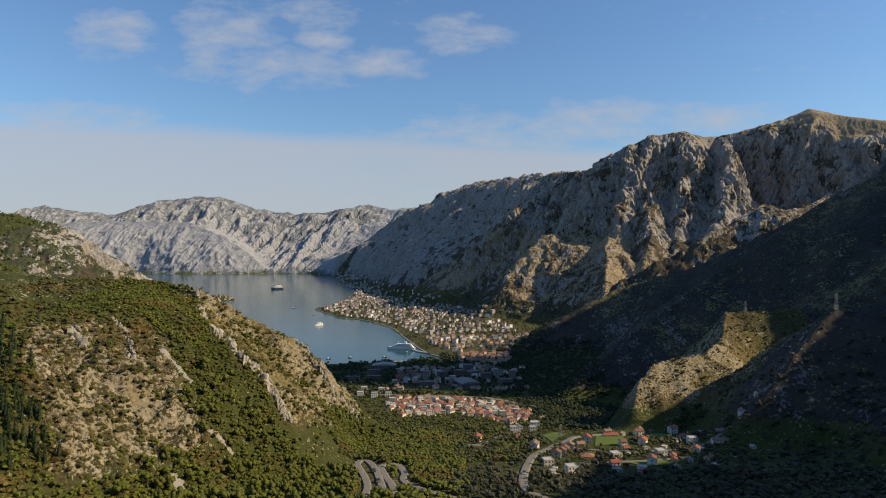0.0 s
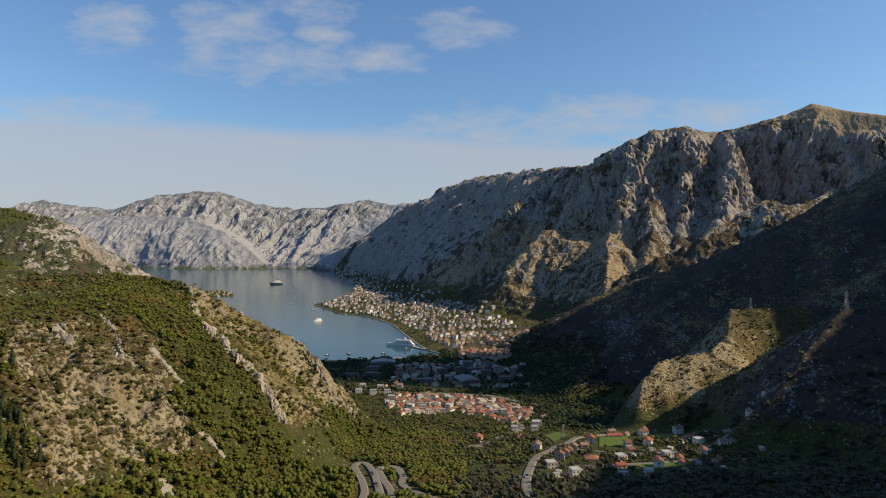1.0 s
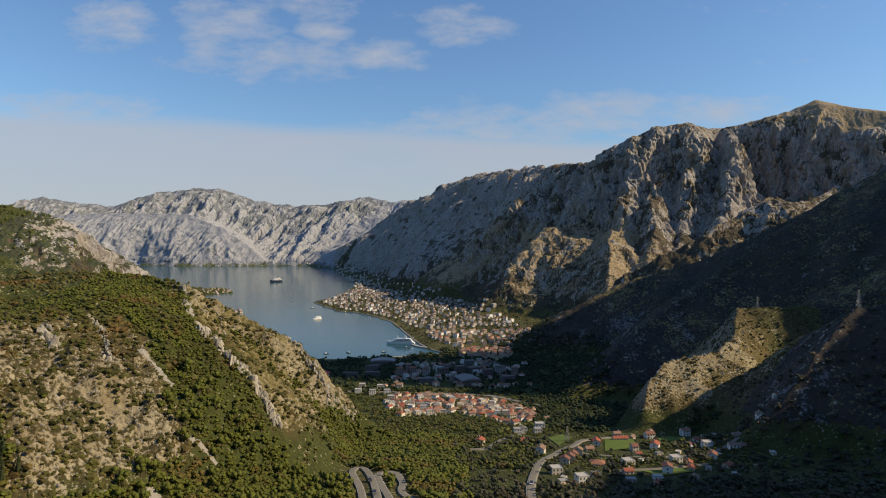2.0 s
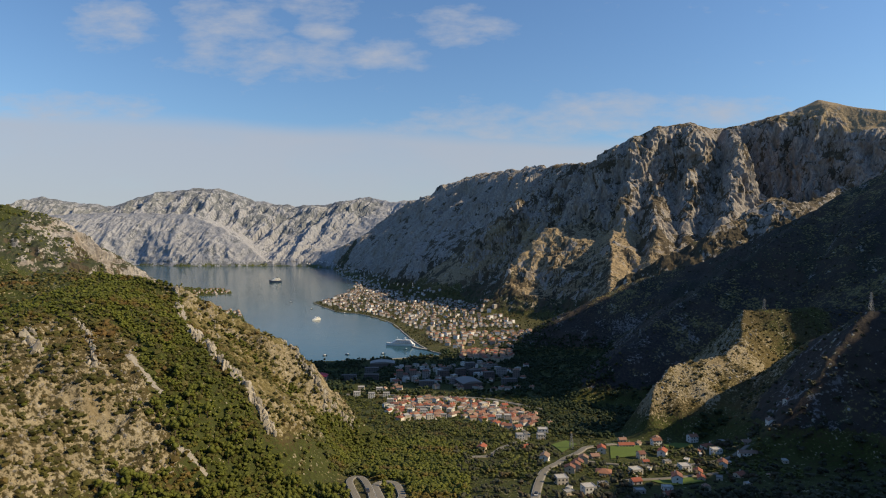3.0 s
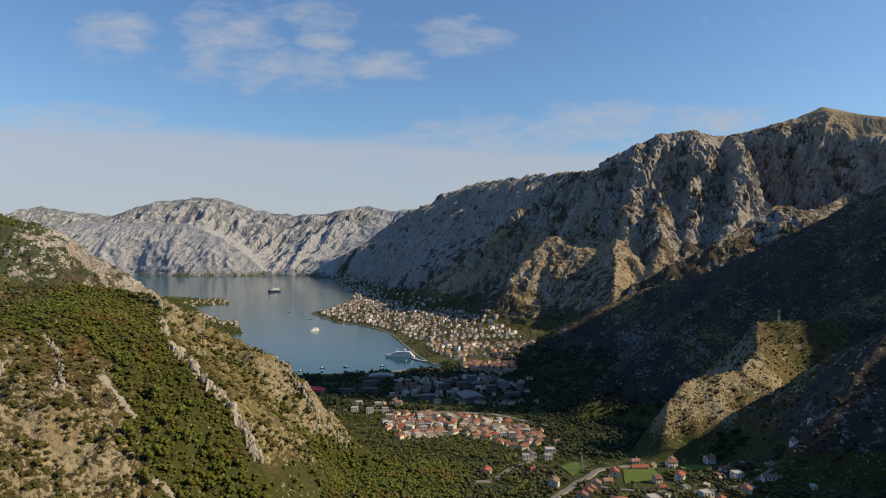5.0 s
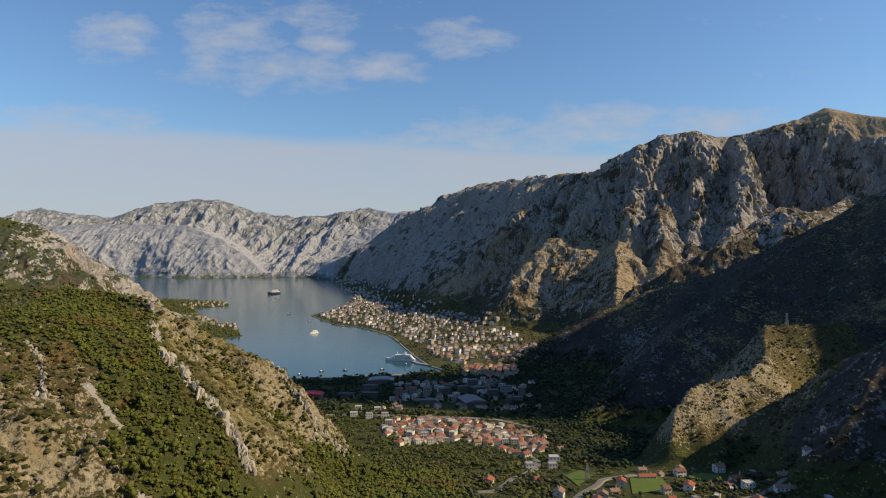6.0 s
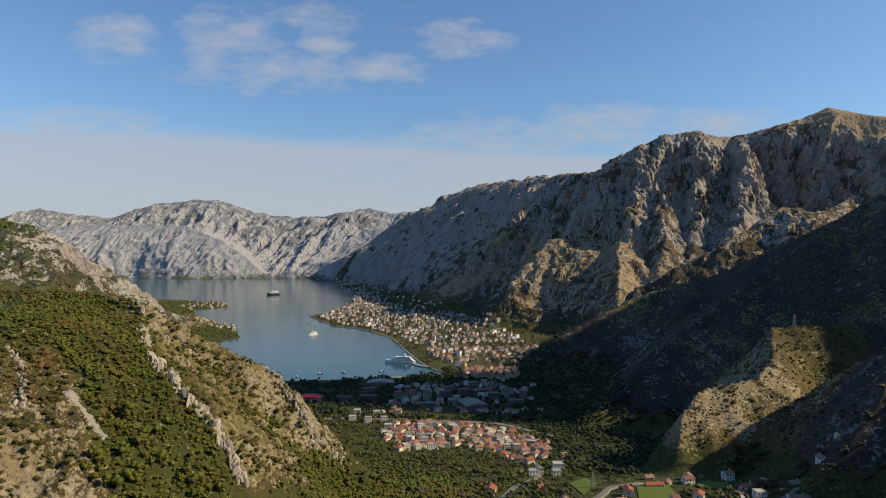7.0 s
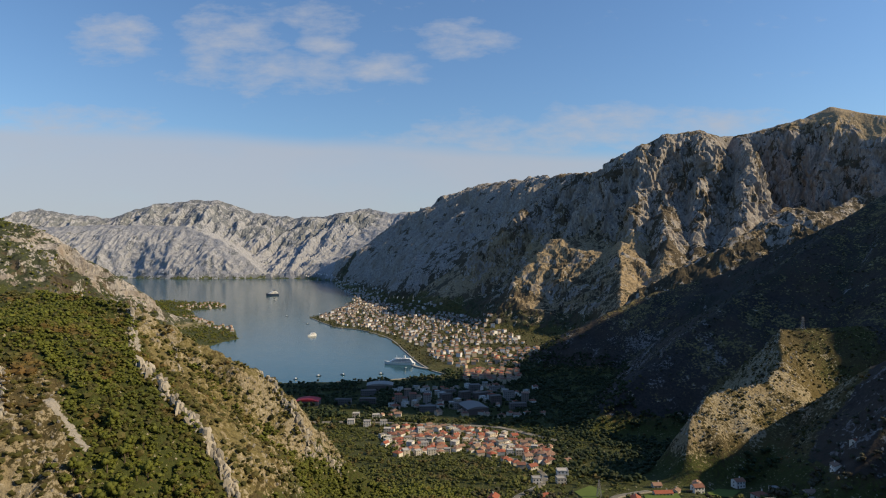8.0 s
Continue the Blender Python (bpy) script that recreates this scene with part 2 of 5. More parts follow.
# the courses of the roads and the corners of the meadows
HAIRPIN = [(-37, 250), (-38, 271), (-42, 291), (-47, 309), (-50, 321), (-50, 329), (-47, 331), (-43, 322), (-38, 304), (-34, 284), (-31, 268), (-29, 256), (-27, 254), (-26, 258),
           (-27, 272), (-31, 288), (-35, 304), (-37, 313), (-36, 319), (-32, 321), (-28, 317), (-26, 309), (-24, 299), (-24, 290), (-22, 281), (-16, 270), (-8, 258), (4, 246), (16, 238)]
LANE = [(40, 236), (36, 250), (31, 262), (30, 275), (32, 294), (37, 320), (44, 348), (54, 367), (61, 381), (72, 398), (80, 412), (100, 424)]
SIDE_LANE = [(4, 384), (11, 384), (19, 388), (29, 415), (36, 426), (46, 446), (50, 470), (44, 500), (30, 530)]
VILLAGE_LANE = [(61, 381), (80, 366), (100, 362), (124, 366), (146, 378), (164, 386)]
FIELD_LANE = [(72, 326), (95, 330), (120, 340), (136, 348)]
COAST_ROAD = [(-190, 676), (-130, 672), (-70, 668), (-10, 662), (40, 650), (80, 600)]
ROADS = [(HAIRPIN, 3.5), (LANE, 4.2), (SIDE_LANE, 3.6), (VILLAGE_LANE, 3.0), (FIELD_LANE, 2.6), (COAST_ROAD, 6.0)]
FIELDS = [[(85, 378), (108, 391), (113, 420), (94, 415)], [(126, 420), (140, 432), (150, 428), (138, 412)], [(90, 326), (112, 334), (116, 326), (96, 318)], [(62, 398), (76, 424), (72, 440), (60, 425)]]


def height(x, y):
    """Ground height over the plan, and what the cover needs to know of it."""
    x, y = np.asarray(x, float), np.asarray(y, float)
    shore = shore_distance(x + 10 * fbm(x / 60, y / 60, 3, 2), y + 10 * fbm(x / 60, y / 60, 4, 2), BAY)
    land = 0.9 + 0.006 * np.clip(shore, 0, 250) + 0.155 * np.logaddexp(0, (632 - y) / 25) * 25 + 1.2 * fbm(x / 70, y / 70, 5, 3)
    z = np.where(shore > 0, land, -0.25 * np.minimum(-shore, 40) - 0.2)
    # near hill with the steep nose
    wx, wy = x + 7 * fbm(x / 55, y / 55, 11, 3), y + 7 * fbm(x / 55, y / 55, 12, 3)
    edge, es, ed, eside = crest(wx, wy, HILL_EDGE, 0.0036)
    nose, ns, nd, nside = crest(wx, wy, HILL_NOSE, 0.0)
    hill = smax(np.minimum(edge, 146), nose, 8)
    rough = step(4, 40, ed) * step(0, 30, hill - land)
    hill = hill + rough * (5.5 * (ridged(es / 44, ed / 150, 21, 3) - 0.62) * 2 + 2.2 * (ridged(x / 17, y / 17, 22, 3) - 0.6) * 2) + 0.8 * fbm(x / 13, y / 13, 23, 3) + 0.9 * step(3, 20, hill - land) * (ridged(x / 6.5, y / 6.5, 24, 3) - 0.6) * 2
    z = smax(z, np.where(shore > 0, hill, -50), 9)
    # hill behind it
    wx, wy = x + 22 * fbm(x / 160, y / 160, 31, 3), y + 22 * fbm(x / 160, y / 160, 32, 3)
    rear, rs, rd, rside = crest(wx, wy, REAR_HILL)
    rear = rear + step(5, 90, rd) * (16 * (ridged(rs / 110, rd / 330, 33, 4) - 0.62) * 2) + 3 * fbm(x / 30, y / 30, 34, 3)
    z = smax(z, rear, 14)
    # long flank that comes down from behind, and its spur; unseen crests are shaped to cast shade
    wx, wy = x + 14 * fbm(x / 110, y / 110, 41, 3), y + 14 * fbm(x / 110, y / 110, 42, 3)
    flank, fs, fd, fside = crest(wx, wy, FLANK)
    flank = flank + step(8, 110, fd) * (13 * (ridged(fs / 95, fd / 420, 43, 4) - 0.62) * 2) + 3.0 * (ridged(x / 26, y / 26, 44, 4) - 0.6) * 2
    flank = flank - 6 * step(20, 200, fd)
    flank = flank - 20 * np.exp(-((x - 345) / 95) ** 2 - ((y - 590) / 62) ** 2)
    for line, k in ((RIB_A, 7), (RIB_B, 7), (RIB_C, 7)):
        rib, bs, bd, bside = crest(wx * 0.5 + x * 0.5, wy * 0.5 + y * 0.5, line)
        flank = smax(flank, rib + 3.0 * (ridged(x / 22, y / 22, 45, 4) - 0.6) * 2, k)
    z = smax(z, smax(flank, smax(crest(wx, wy, SHADE_PEAK)[0], crest(x, y, SHADE_SHOULDER)[0], 10), 20), 10)
    # high mountain with its cliffs
    wx, wy = x + 38 * fbm(x / 260, y / 260, 51, 4), y + 38 * fbm(x / 260, y / 260, 52, 4)
    wx, wy = x + (wx - x) * step(0, 900, y), y + (wy - y) * step(0, 900, y)
    sway = step(1720, 1900, y) * 75 * fbm(y / 210 + x / 900, x / 700, 40, 3)
    top, ms, md, mside = crest(x * 0.8 + wx * 0.2 + sway, y * 0.8 + wy * 0.2, MOUNTAIN, -0.0006, 14)
    top = top + 4 * fbm(x / 85, y / 85, 50, 3) + 42 * step(1690, 1850, y) * step(700, 500, x) * step(110, 20, md) * (ridged(ms / 150, md / 400, 46, 4, 0.6) - 0.72)
    rim = crest(x * 0.75 + wx * 0.25, y * 0.75 + wy * 0.25, RIM)[0]
    mount = -smax(-top, -(rim + 2500 * step(790, 720, x)), 8)
    for line in BUTTRESSES:
        spur = crest(x * 0.5 + wx * 0.5, y * 0.5 + wy * 0.5, line, 0.0, 9)[0]
        mount = smax(mount, spur, 8)
    bend = 0.25 * fbm(x / 90, y / 90, 53, 2)
    west = 95 * (ridged(y / 210 + x / 560 + 0.7 * fbm(x / 210, y / 210, 47, 3), x / 700, 59, 4, 0.6) - 0.66) * 2 + 17 * (ridged(y / 95 + x / 230 + 0.6 * fbm(x / 120, y / 120, 48, 3), x / 400, 60, 4, 0.6) - 0.62) * 2
    south = 20 * (ridged(x / 110 + bend, y / 800, 54, 4, 0.55) - 0.66) * 2
    facing = step(330, 440, x + 0.15 * (y - 1640)) * step(2100, 1800, y)
    meadow = step(880, 960, x) * step(410, 440, mount)
    mount = mount + step(6, 90, md) * ((0.85 * west) * (1 - facing) + south * facing) * (0.3 + 0.7 * step(150, 300, mount)) * (1 - meadow)
    foot = np.full(x.shape, -80.0)
    for line in FOOTHILLS:
        foot = smax(foot, crest(x * 0.6 + wx * 0.4, y * 0.6 + wy * 0.4, line)[0], 9)
    foot = smax(foot, crest(x, y, HIGH_MEADOW, 0.006)[0], 9)
    foot = foot + 9 * (ridged(x / 64, y / 64, 49, 4, 0.6) - 0.66) * 2
    mount = smax(mount, foot, 12) + (3.0 - 2.2 * meadow) * (ridged(x / 28, y / 28, 56, 3) - 0.6) * 2
    z = smax(z, np.where(y > 700, mount, -50), 14)
    # mountains across the bay
    wx, wy = x + 60 * fbm(x / 420, y / 420, 61, 4), y + 60 * fbm(x / 420, y / 420, 62, 4)
    spur, ss, sd, sside = crest(x * 0.7 + wx * 0.3, y * 0.7 + wy * 0.3, FAR_SPUR)
    rng, gs, gd, gside = crest(x * 0.85 + wx * 0.15, y * 0.85 + wy * 0.15, FAR_RANGE)
    spur = spur + step(10, 160, sd) * (46 * (ridged(ss / 200, sd / 700, 63, 5, 0.6) - 0.62) * 2 + 14 * (ridged(ss / 60, sd / 300, 67, 3) - 0.6) * 2) + 8 * fbm(x / 60, y / 60, 66, 3)
    rng = rng + step(10, 190, gd) * (90 * (ridged(gs / 240, gd / 900, 64, 5, 0.6) - 0.62) * 2 + 18 * (ridged(gs / 70, gd / 400, 68, 3) - 0.6) * 2) + 8 * fbm(x / 60, y / 60, 65, 3) + 16 * fbm(x / 130, y / 130, 69, 3)
    z = smax(z, np.where(y > 3300, smax(spur, rng, 25), -50), 14)
    # the shore cuts every slope
    z = np.where(shore < 0, np.minimum(z, 0.5 * shore - 0.3), np.minimum(z, 1.0 + 1.3 * shore))
    return z, shore


# ---------------------------------------------------------------- the ground sheet
u = np.linspace(-1, 1, COLUMNS)
behind = np.linspace(-900, 150, 36, endpoint=False)
ahead = 150 * np.exp(np.linspace(0, math.log(4960 / 150), ROWS))
ys = np.concatenate([behind, ahead])
half = np.maximum(1000, 0.98 * ys + 560)
X = half[:, None] * (0.42 * u + 0.58 * u**3)[None, :]
Y = np.repeat(ys[:, None], COLUMNS, 1)
Z, SHORE = height(X, Y)
NR, NC = X.shape
XYZ = np.stack([X, Y, Z], -1)
du, dv = np.gradient(XYZ, axis=1), np.gradient(XYZ, axis=0)
NORMAL = np.cross(du, dv)
NORMAL /= np.linalg.norm(NORMAL, axis=-1, keepdims=True)
STEEP = 1 - NORMAL[..., 2]

# the crags have a finer sheet of their own, pushed in and out across the face
def perlin3(x, y, z, seed=0):
    ix, iy, iz = np.floor(x), np.floor(y), np.floor(z)
    fx, fy, fz = x - ix, y - iy, z - iz
    ux, uy, uz = (f * f * f * (f * (f * 6 - 15) + 10) for f in (fx, fy, fz))
    out = 0.0
    for oz in (0, 1):
        for oy in (0, 1):
            for ox in (0, 1):
                a = lattice(ix + ox + 57 * (iz + oz), iy + oy - 131 * (iz + oz), seed) * 6.2831853
                c = lattice(ix + ox + 57 * (iz + oz), iy + oy - 131 * (iz + oz), seed + 7919) * 2 - 1
                r = np.sqrt(1 - c * c)
                g = r * np.cos(a) * (fx - ox) + r * np.sin(a) * (fy - oy) + c * (fz - oz)
                out = out + g * (ux if ox else 1 - ux) * (uy if oy else 1 - uy) * (uz if oz else 1 - uz)
    return out


def crag(p, size, tall, seed):
    """Sharp ribs of about that many metres, drawn out upwards; about -1 to 1."""
    n = perlin3(p[..., 0] / size, p[..., 1] / size, p[..., 2] / (size * tall), seed)
    return 0.62 - np.abs(n) * 3.6


def face_normals(p):
    n = np.cross(np.gradient(p, axis=1), np.gradient(p, axis=0))
    return n / np.linalg.norm(n, axis=-1, keepdims=True)


def craggy(x0, x1, dx, y0, y1, dy, ribs, reach, margin):
    """A grid over a stretch of the plan, pushed across its faces. ribs: size in metres, height ratio, push on gentle ground, push added on walls, seed."""
    gx, gy = np.meshgrid(np.arange(x0, x1 + 1, dx), np.arange(y0, y1 + 1, dy))
    gz, shore = height(gx, gy)
    broad = gz  # the broad form, without its knobs
    for axis in (0, 1):
        for _ in range(2):
            pad = [(0, 0), (0, 0)]
            pad[axis] = (reach + 1, reach)
            total = np.cumsum(np.pad(broad, pad, mode="edge"), axis=axis)
            n = broad.shape[axis]
            broad = (np.take(total, np.arange(2 * reach + 1, 2 * reach + 1 + n), axis) - np.take(total, np.arange(n), axis)) / (2 * reach + 1)
    out = face_normals(np.stack([gx, gy, broad], -1))
    wall = step(0.10, 0.40, 1 - out[..., 2])
    p = np.stack([gx, gy, gz], -1)
    largest = ribs[0][0]
    warp = np.stack([perlin3(*(p[..., k] / (0.72 * largest) for k in range(3)), 310 + i) for i in range(3)], -1)
    bent = p + warp * np.array([0.31, 0.31, 0.48]) * largest
    push = sum((gentle + steep * wall) * crag(bent, size, tall, seed) for size, tall, gentle, steep, seed in ribs)
    push = push * (1 - 0.8 * step(900, 980, gx) * step(400, 440, gz) * step(2100, 2000, gy))
    push = push * step(0, margin, np.minimum(np.minimum(gx - x0, x1 - gx), np.minimum(gy - y0, y1 - gy))) * step(12, 45, gz)
    p = p + out * np.array([1, 1, 0.7]) * push[..., None]
    return gx, gy, gz, shore, p


CRAGS = [
    ("cliff_face", (20, 1330, 3.2, 1020, 1990, 2.5), ((84, 4.0, 1, 13, 301), (38, 3.6, 1.2, 9, 302), (19, 3.0, 1.2, 7, 303), (9, 2.2, 1.1, 3.6, 304)), 8, 40),
    ("shore_wall", (-680, 460, 5.0, 1986, 3760, 7.0), ((120, 2.0, 2, 9, 311), (55, 2.0, 2, 7, 312), (26, 1.8, 2, 4.5, 313)), 5, 40),
    ("rocky_end", (-850, -560, 3.4, 1100, 1460, 3.4), ((80, 2.4, 5, 12, 331), (36, 2.2, 4, 9, 332), (17, 2.0, 3, 5, 333)), 5, 30),
    ("far_face", (-3400, 260, 9.0, 3756, 4930, 9.0), ((210, 2.4, 3, 12, 321), (95, 2.4, 3, 11, 322), (44, 2.0, 2.5, 8, 323)), 4, 60)]
CRAG_SHEETS = [(name, area, *craggy(*area, *rest)) for name, area, *rest in CRAGS]

# ---------------------------------------------------------------- materials
def material(name, roughness=0.9, metallic=0.0):
    m = bpy.data.materials.new(name)
    m.use_nodes = True
    b = m.node_tree.nodes["Principled BSDF"]
    b.inputs["Roughness"].default_value, b.inputs["Metallic"].default_value = roughness, metallic
    b.inputs["Specular IOR Level"].default_value = 0.25
    return m, m.node_tree.nodes, m.node_tree.links, b


def mixer(n, l, fac, a, b, kind="MIX"):
    mix = n.new("ShaderNodeMix")
    mix.data_type, mix.blend_type = "RGBA", kind
    for key, v in (("Factor", fac), ("A", a), ("B", b)):
        if isinstance(v, (int, float)):
            mix.inputs[key].default_value = v
        elif isinstance(v, tuple):
            mix.inputs[key].default_value = (*v, 1)
        else:
            l.new(v, mix.inputs[key])
    return mix.outputs["Result"]


def calc(n, l, op, a, b=0.0, c=None, clamp=False):
    m = n.new("ShaderNodeMath")
    m.operation, m.use_clamp = op, clamp
    for socket, v in zip(m.inputs, (a, b, c)):
        if v is None:
            continue
        if isinstance(v, (int, float)):
            socket.default_value = v
        else:
            l.new(v, socket)
    return m.outputs[0]


def grain(n, l, size, detail=4.0, rough=0.55, stretch=None, where="Object"):
    """Noise with lumps of about that many metres."""
    tc = n.new("ShaderNodeTexCoord")
    v = tc.outputs[where]
    if stretch:
        mp = n.new("ShaderNodeMapping")
        mp.inputs["Scale"].default_value = stretch
        l.new(v, mp.inputs[0])
        v = mp.outputs[0]
    t = n.new("ShaderNodeTexNoise")
    t.inputs["Scale"].default_value, t.inputs["Detail"].default_value, t.inputs["Roughness"].default_value = 1.0 / size, detail, rough
    l.new(v, t.inputs["Vector"])
    return t.outputs[0]


def sharpen(n, l, v, lo, hi):
    r = n.new("ShaderNodeMapRange")
    r.inputs["From Min"].default_value, r.inputs["From Max"].default_value = lo, hi
    l.new(v, r.inputs["Value"])
    return r.outputs[0]


def ground_material(name, pale, deep, streak, brush, size=1.0, soils=((0.036, 0.033, 0.014), (0.105, 0.080, 0.036)), tall=None, lumps=0.5, leaves=((0.030, 0.040, 0.010), (0.100, 0.110, 0.024)), straws=((0.105, 0.088, 0.034), (0.205, 0.170, 0.072))):
    m, n, l, b = material(name, 0.95)
    at = n.new("ShaderNodeAttribute")
    at.attribute_name = "cover"
    rgb = n.new("ShaderNodeSeparateColor")
    l.new(at.outputs["Color"], rgb.inputs[0])
    rock, green, dry = rgb.outputs
    scree = at.outputs["Alpha"]
    fine, mid, wide = grain(n, l, 2.2 * size, 6, 0.68, tall), grain(n, l, 11 * size, 6, 0.62, tall), grain(n, l, 70 * size, 4, 0.55)
    jag = calc(n, l, "ADD", calc(n, l, "MULTIPLY", fine, 1 - lumps), calc(n, l, "MULTIPLY", mid, lumps))
    spread = calc(n, l, "MULTIPLY", calc(n, l, "SUBTRACT", jag, 0.5), 4.6)
    # brushy soil, then dry grass, rock and scree in uneven patches
    soil = mixer(n, l, sharpen(n, l, fine, 0.35, 0.65), *soils)
    soil = mixer(n, l, sharpen(n, l, wide, 0.42, 0.62), soil, brush)
    leafy = mixer(n, l, sharpen(n, l, fine, 0.3, 0.7), *leaves)
    col = mixer(n, l, sharpen(n, l, calc(n, l, "ADD", green, spread), 0.42, 0.62), soil, leafy)
    straw = mixer(n, l, sharpen(n, l, fine, 0.3, 0.7), *straws)
    col = mixer(n, l, sharpen(n, l, calc(n, l, "ADD", dry, spread), 0.42, 0.62), col, straw)
    stone = mixer(n, l, sharpen(n, l, fine, 0.3, 0.72), deep, pale)
    stone = mixer(n, l, sharpen(n, l, grain(n, l, 26, 5, 0.6, (1, 1, 0.25)), 0.45, 0.75), stone, streak)
    col = mixer(n, l, sharpen(n, l, calc(n, l, "ADD", rock, spread), 0.40, 0.60), col, stone)
    col = mixer(n, l, sharpen(n, l, calc(n, l, "ADD", scree, calc(n, l, "MULTIPLY", spread, 0.9)), 0.45, 0.62), col, mixer(n, l, fine, (0.20, 0.185, 0.165), (0.42, 0.39, 0.345)))
    l.new(col, b.inputs["Base Color"])
    bump = n.new("ShaderNodeBump")
    bump.inputs["Strength"].default_value, bump.inputs["Distance"].default_value = 1.0, 2.4 * size
    l.new(jag, bump.inputs["Height"])
    l.new(bump.outputs[0], b.inputs["Normal"])
    return m


def water_material():
    m, n, l, b = material("bay_water", 0.12)
    b.inputs["Base Color"].default_value = (0.012, 0.045, 0.070, 1)
    b.inputs["IOR"].default_value = 1.33
    b.inputs["Specular IOR Level"].default_value = 0.5
    l.new(mixer(n, l, sharpen(n, l, grain(n, l, 420, 4, 0.55, (0.35, 1, 1)), 0.35, 0.65), (0.022, 0.068, 0.088), (0.034, 0.092, 0.112)), b.inputs["Base Color"])
    bump = n.new("ShaderNodeBump")
    bump.inputs["Strength"].default_value, bump.inputs["Distance"].default_value = 0.35, 0.5
    l.new(calc(n, l, "ADD", grain(n, l, 5, 3), grain(n, l, 40, 3)), bump.inputs["Height"])
    l.new(bump.outputs[0], b.inputs["Normal"])
    return m


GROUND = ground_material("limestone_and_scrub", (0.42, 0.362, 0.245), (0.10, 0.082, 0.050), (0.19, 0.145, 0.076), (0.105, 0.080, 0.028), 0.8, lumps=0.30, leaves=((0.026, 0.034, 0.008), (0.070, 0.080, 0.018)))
# darker, bluer version of GROUND: the slope's shade is put into the colours
SHADED_SLOPE_GROUND = ground_material("shaded_limestone_and_heath", (0.27, 0.258, 0.25), (0.070, 0.070, 0.077), (0.12, 0.107, 0.095), (0.060, 0.046, 0.036), 1.2, ((0.020, 0.020, 0.021), (0.055, 0.048, 0.042)), None, 0.42, ((0.016, 0.020, 0.016), (0.042, 0.046, 0.032)))
# deep stone leans blue, carrying some of the long ridge's haze
MOUNTAIN_GROUND = ground_material("grey_cliff_limestone", (0.45, 0.41, 0.36), (0.095, 0.096, 0.108), (0.19, 0.15, 0.112), (0.10, 0.078, 0.050), 2.0, ((0.032, 0.031, 0.024), (0.09, 0.072, 0.046)), (1, 1, 0.45), 0.6, ((0.024, 0.032, 0.016), (0.062, 0.068, 0.034)), ((0.17, 0.132, 0.080), (0.34, 0.265, 0.165)))
# pale, slightly blue stone: the haze of distance is put into its colours
FAR_GROUND = ground_material("haze_pale_limestone", (0.37, 0.37, 0.385), (0.185, 0.195, 0.22), (0.25, 0.25, 0.26), (0.15, 0.16, 0.165), 5.0, ((0.10, 0.11, 0.125), (0.17, 0.18, 0.19)), (1, 1, 0.4), 0.65)
WATER = water_material()


def foliage_material(name, dark, light, odd):
    m, n, l, b = material(name, 0.75)
    geo = n.new("ShaderNodeNewGeometry")
    col = mixer(n, l, geo.outputs["Random Per Island"], dark, light)
    col = mixer(n, l, sharpen(n, l, grain(n, l, 9, 3, 0.6), 0.36, 0.66), col, mixer(n, l, 0.5, light, dark))
    col = mixer(n, l, sharpen(n, l, grain(n, l, 16, 3, 0.6), 0.54, 0.66), col, odd)
    shade = mixer(n, l, sharpen(n, l, grain(n, l, 34, 4, 0.6), 0.36, 0.64), (0.78, 0.80, 0.78), (1.14, 1.13, 1.10))
    col = mixer(n, l, 1.0, col, shade, "MULTIPLY")
    l.new(col, b.inputs["Base Color"])
    return m


def plain_material(name, colours, roughness=0.85, size=1.5, metallic=0.0, relief=0.0, random_value=True):
    """Colour picked for each object from a short list, with grime in lumps of that size."""
    m, n, l, b = material(name, roughness, metallic)
    info = n.new("ShaderNodeObjectInfo")
    ramp = n.new("ShaderNodeValToRGB")
    ramp.color_ramp.interpolation = "CONSTANT"
    while len(ramp.color_ramp.elements) < len(colours):
        ramp.color_ramp.elements.new(0.5)
    for i, c in enumerate(colours):
        e = ramp.color_ramp.elements[i]
        e.position, e.color = i / len(colours), (*c, 1)
    l.new(info.outputs["Random"], ramp.inputs[0])
    dirt = sharpen(n, l, grain(n, l, size, 5, 0.65), 0.35, 0.75)
    col = mixer(n, l, calc(n, l, "MULTIPLY", dirt, 0.45), ramp.outputs[0], tuple(0.55 * v for v in colours[0]))
    l.new(col, b.inputs["Base Color"])
    if relief:
        bump = n.new("ShaderNodeBump")
        bump.inputs["Distance"].default_value = relief
        l.new(grain(n, l, 0.3, 3), bump.inputs["Height"])
        l.new(bump.outputs[0], b.inputs["Normal"])
    return m


LEAF = foliage_material("broadleaf_foliage", (0.060, 0.070, 0.010), (0.112, 0.122, 0.016), (0.112, 0.082, 0.018))
SHRUB = foliage_material("scrub_foliage", (0.036, 0.036, 0.009), (0.100, 0.092, 0.022), (0.112, 0.070, 0.022))
# dark neutral foliage: shade of the slope and lower woods is in its colour
SHADE_HEATH = foliage_material("shade_heath_foliage", (0.016, 0.020, 0.013), (0.075, 0.075, 0.042), (0.070, 0.050, 0.030))
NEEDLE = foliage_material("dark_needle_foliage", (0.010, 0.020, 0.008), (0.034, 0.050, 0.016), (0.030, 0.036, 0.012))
VALLEY_LEAF = foliage_material("valley_foliage", (0.034, 0.044, 0.011), (0.105, 0.112, 0.022), (0.090, 0.066, 0.024))
GARDEN = foliage_material("garden_foliage", (0.020, 0.026, 0.010), (0.075, 0.080, 0.026), (0.085, 0.066, 0.030))
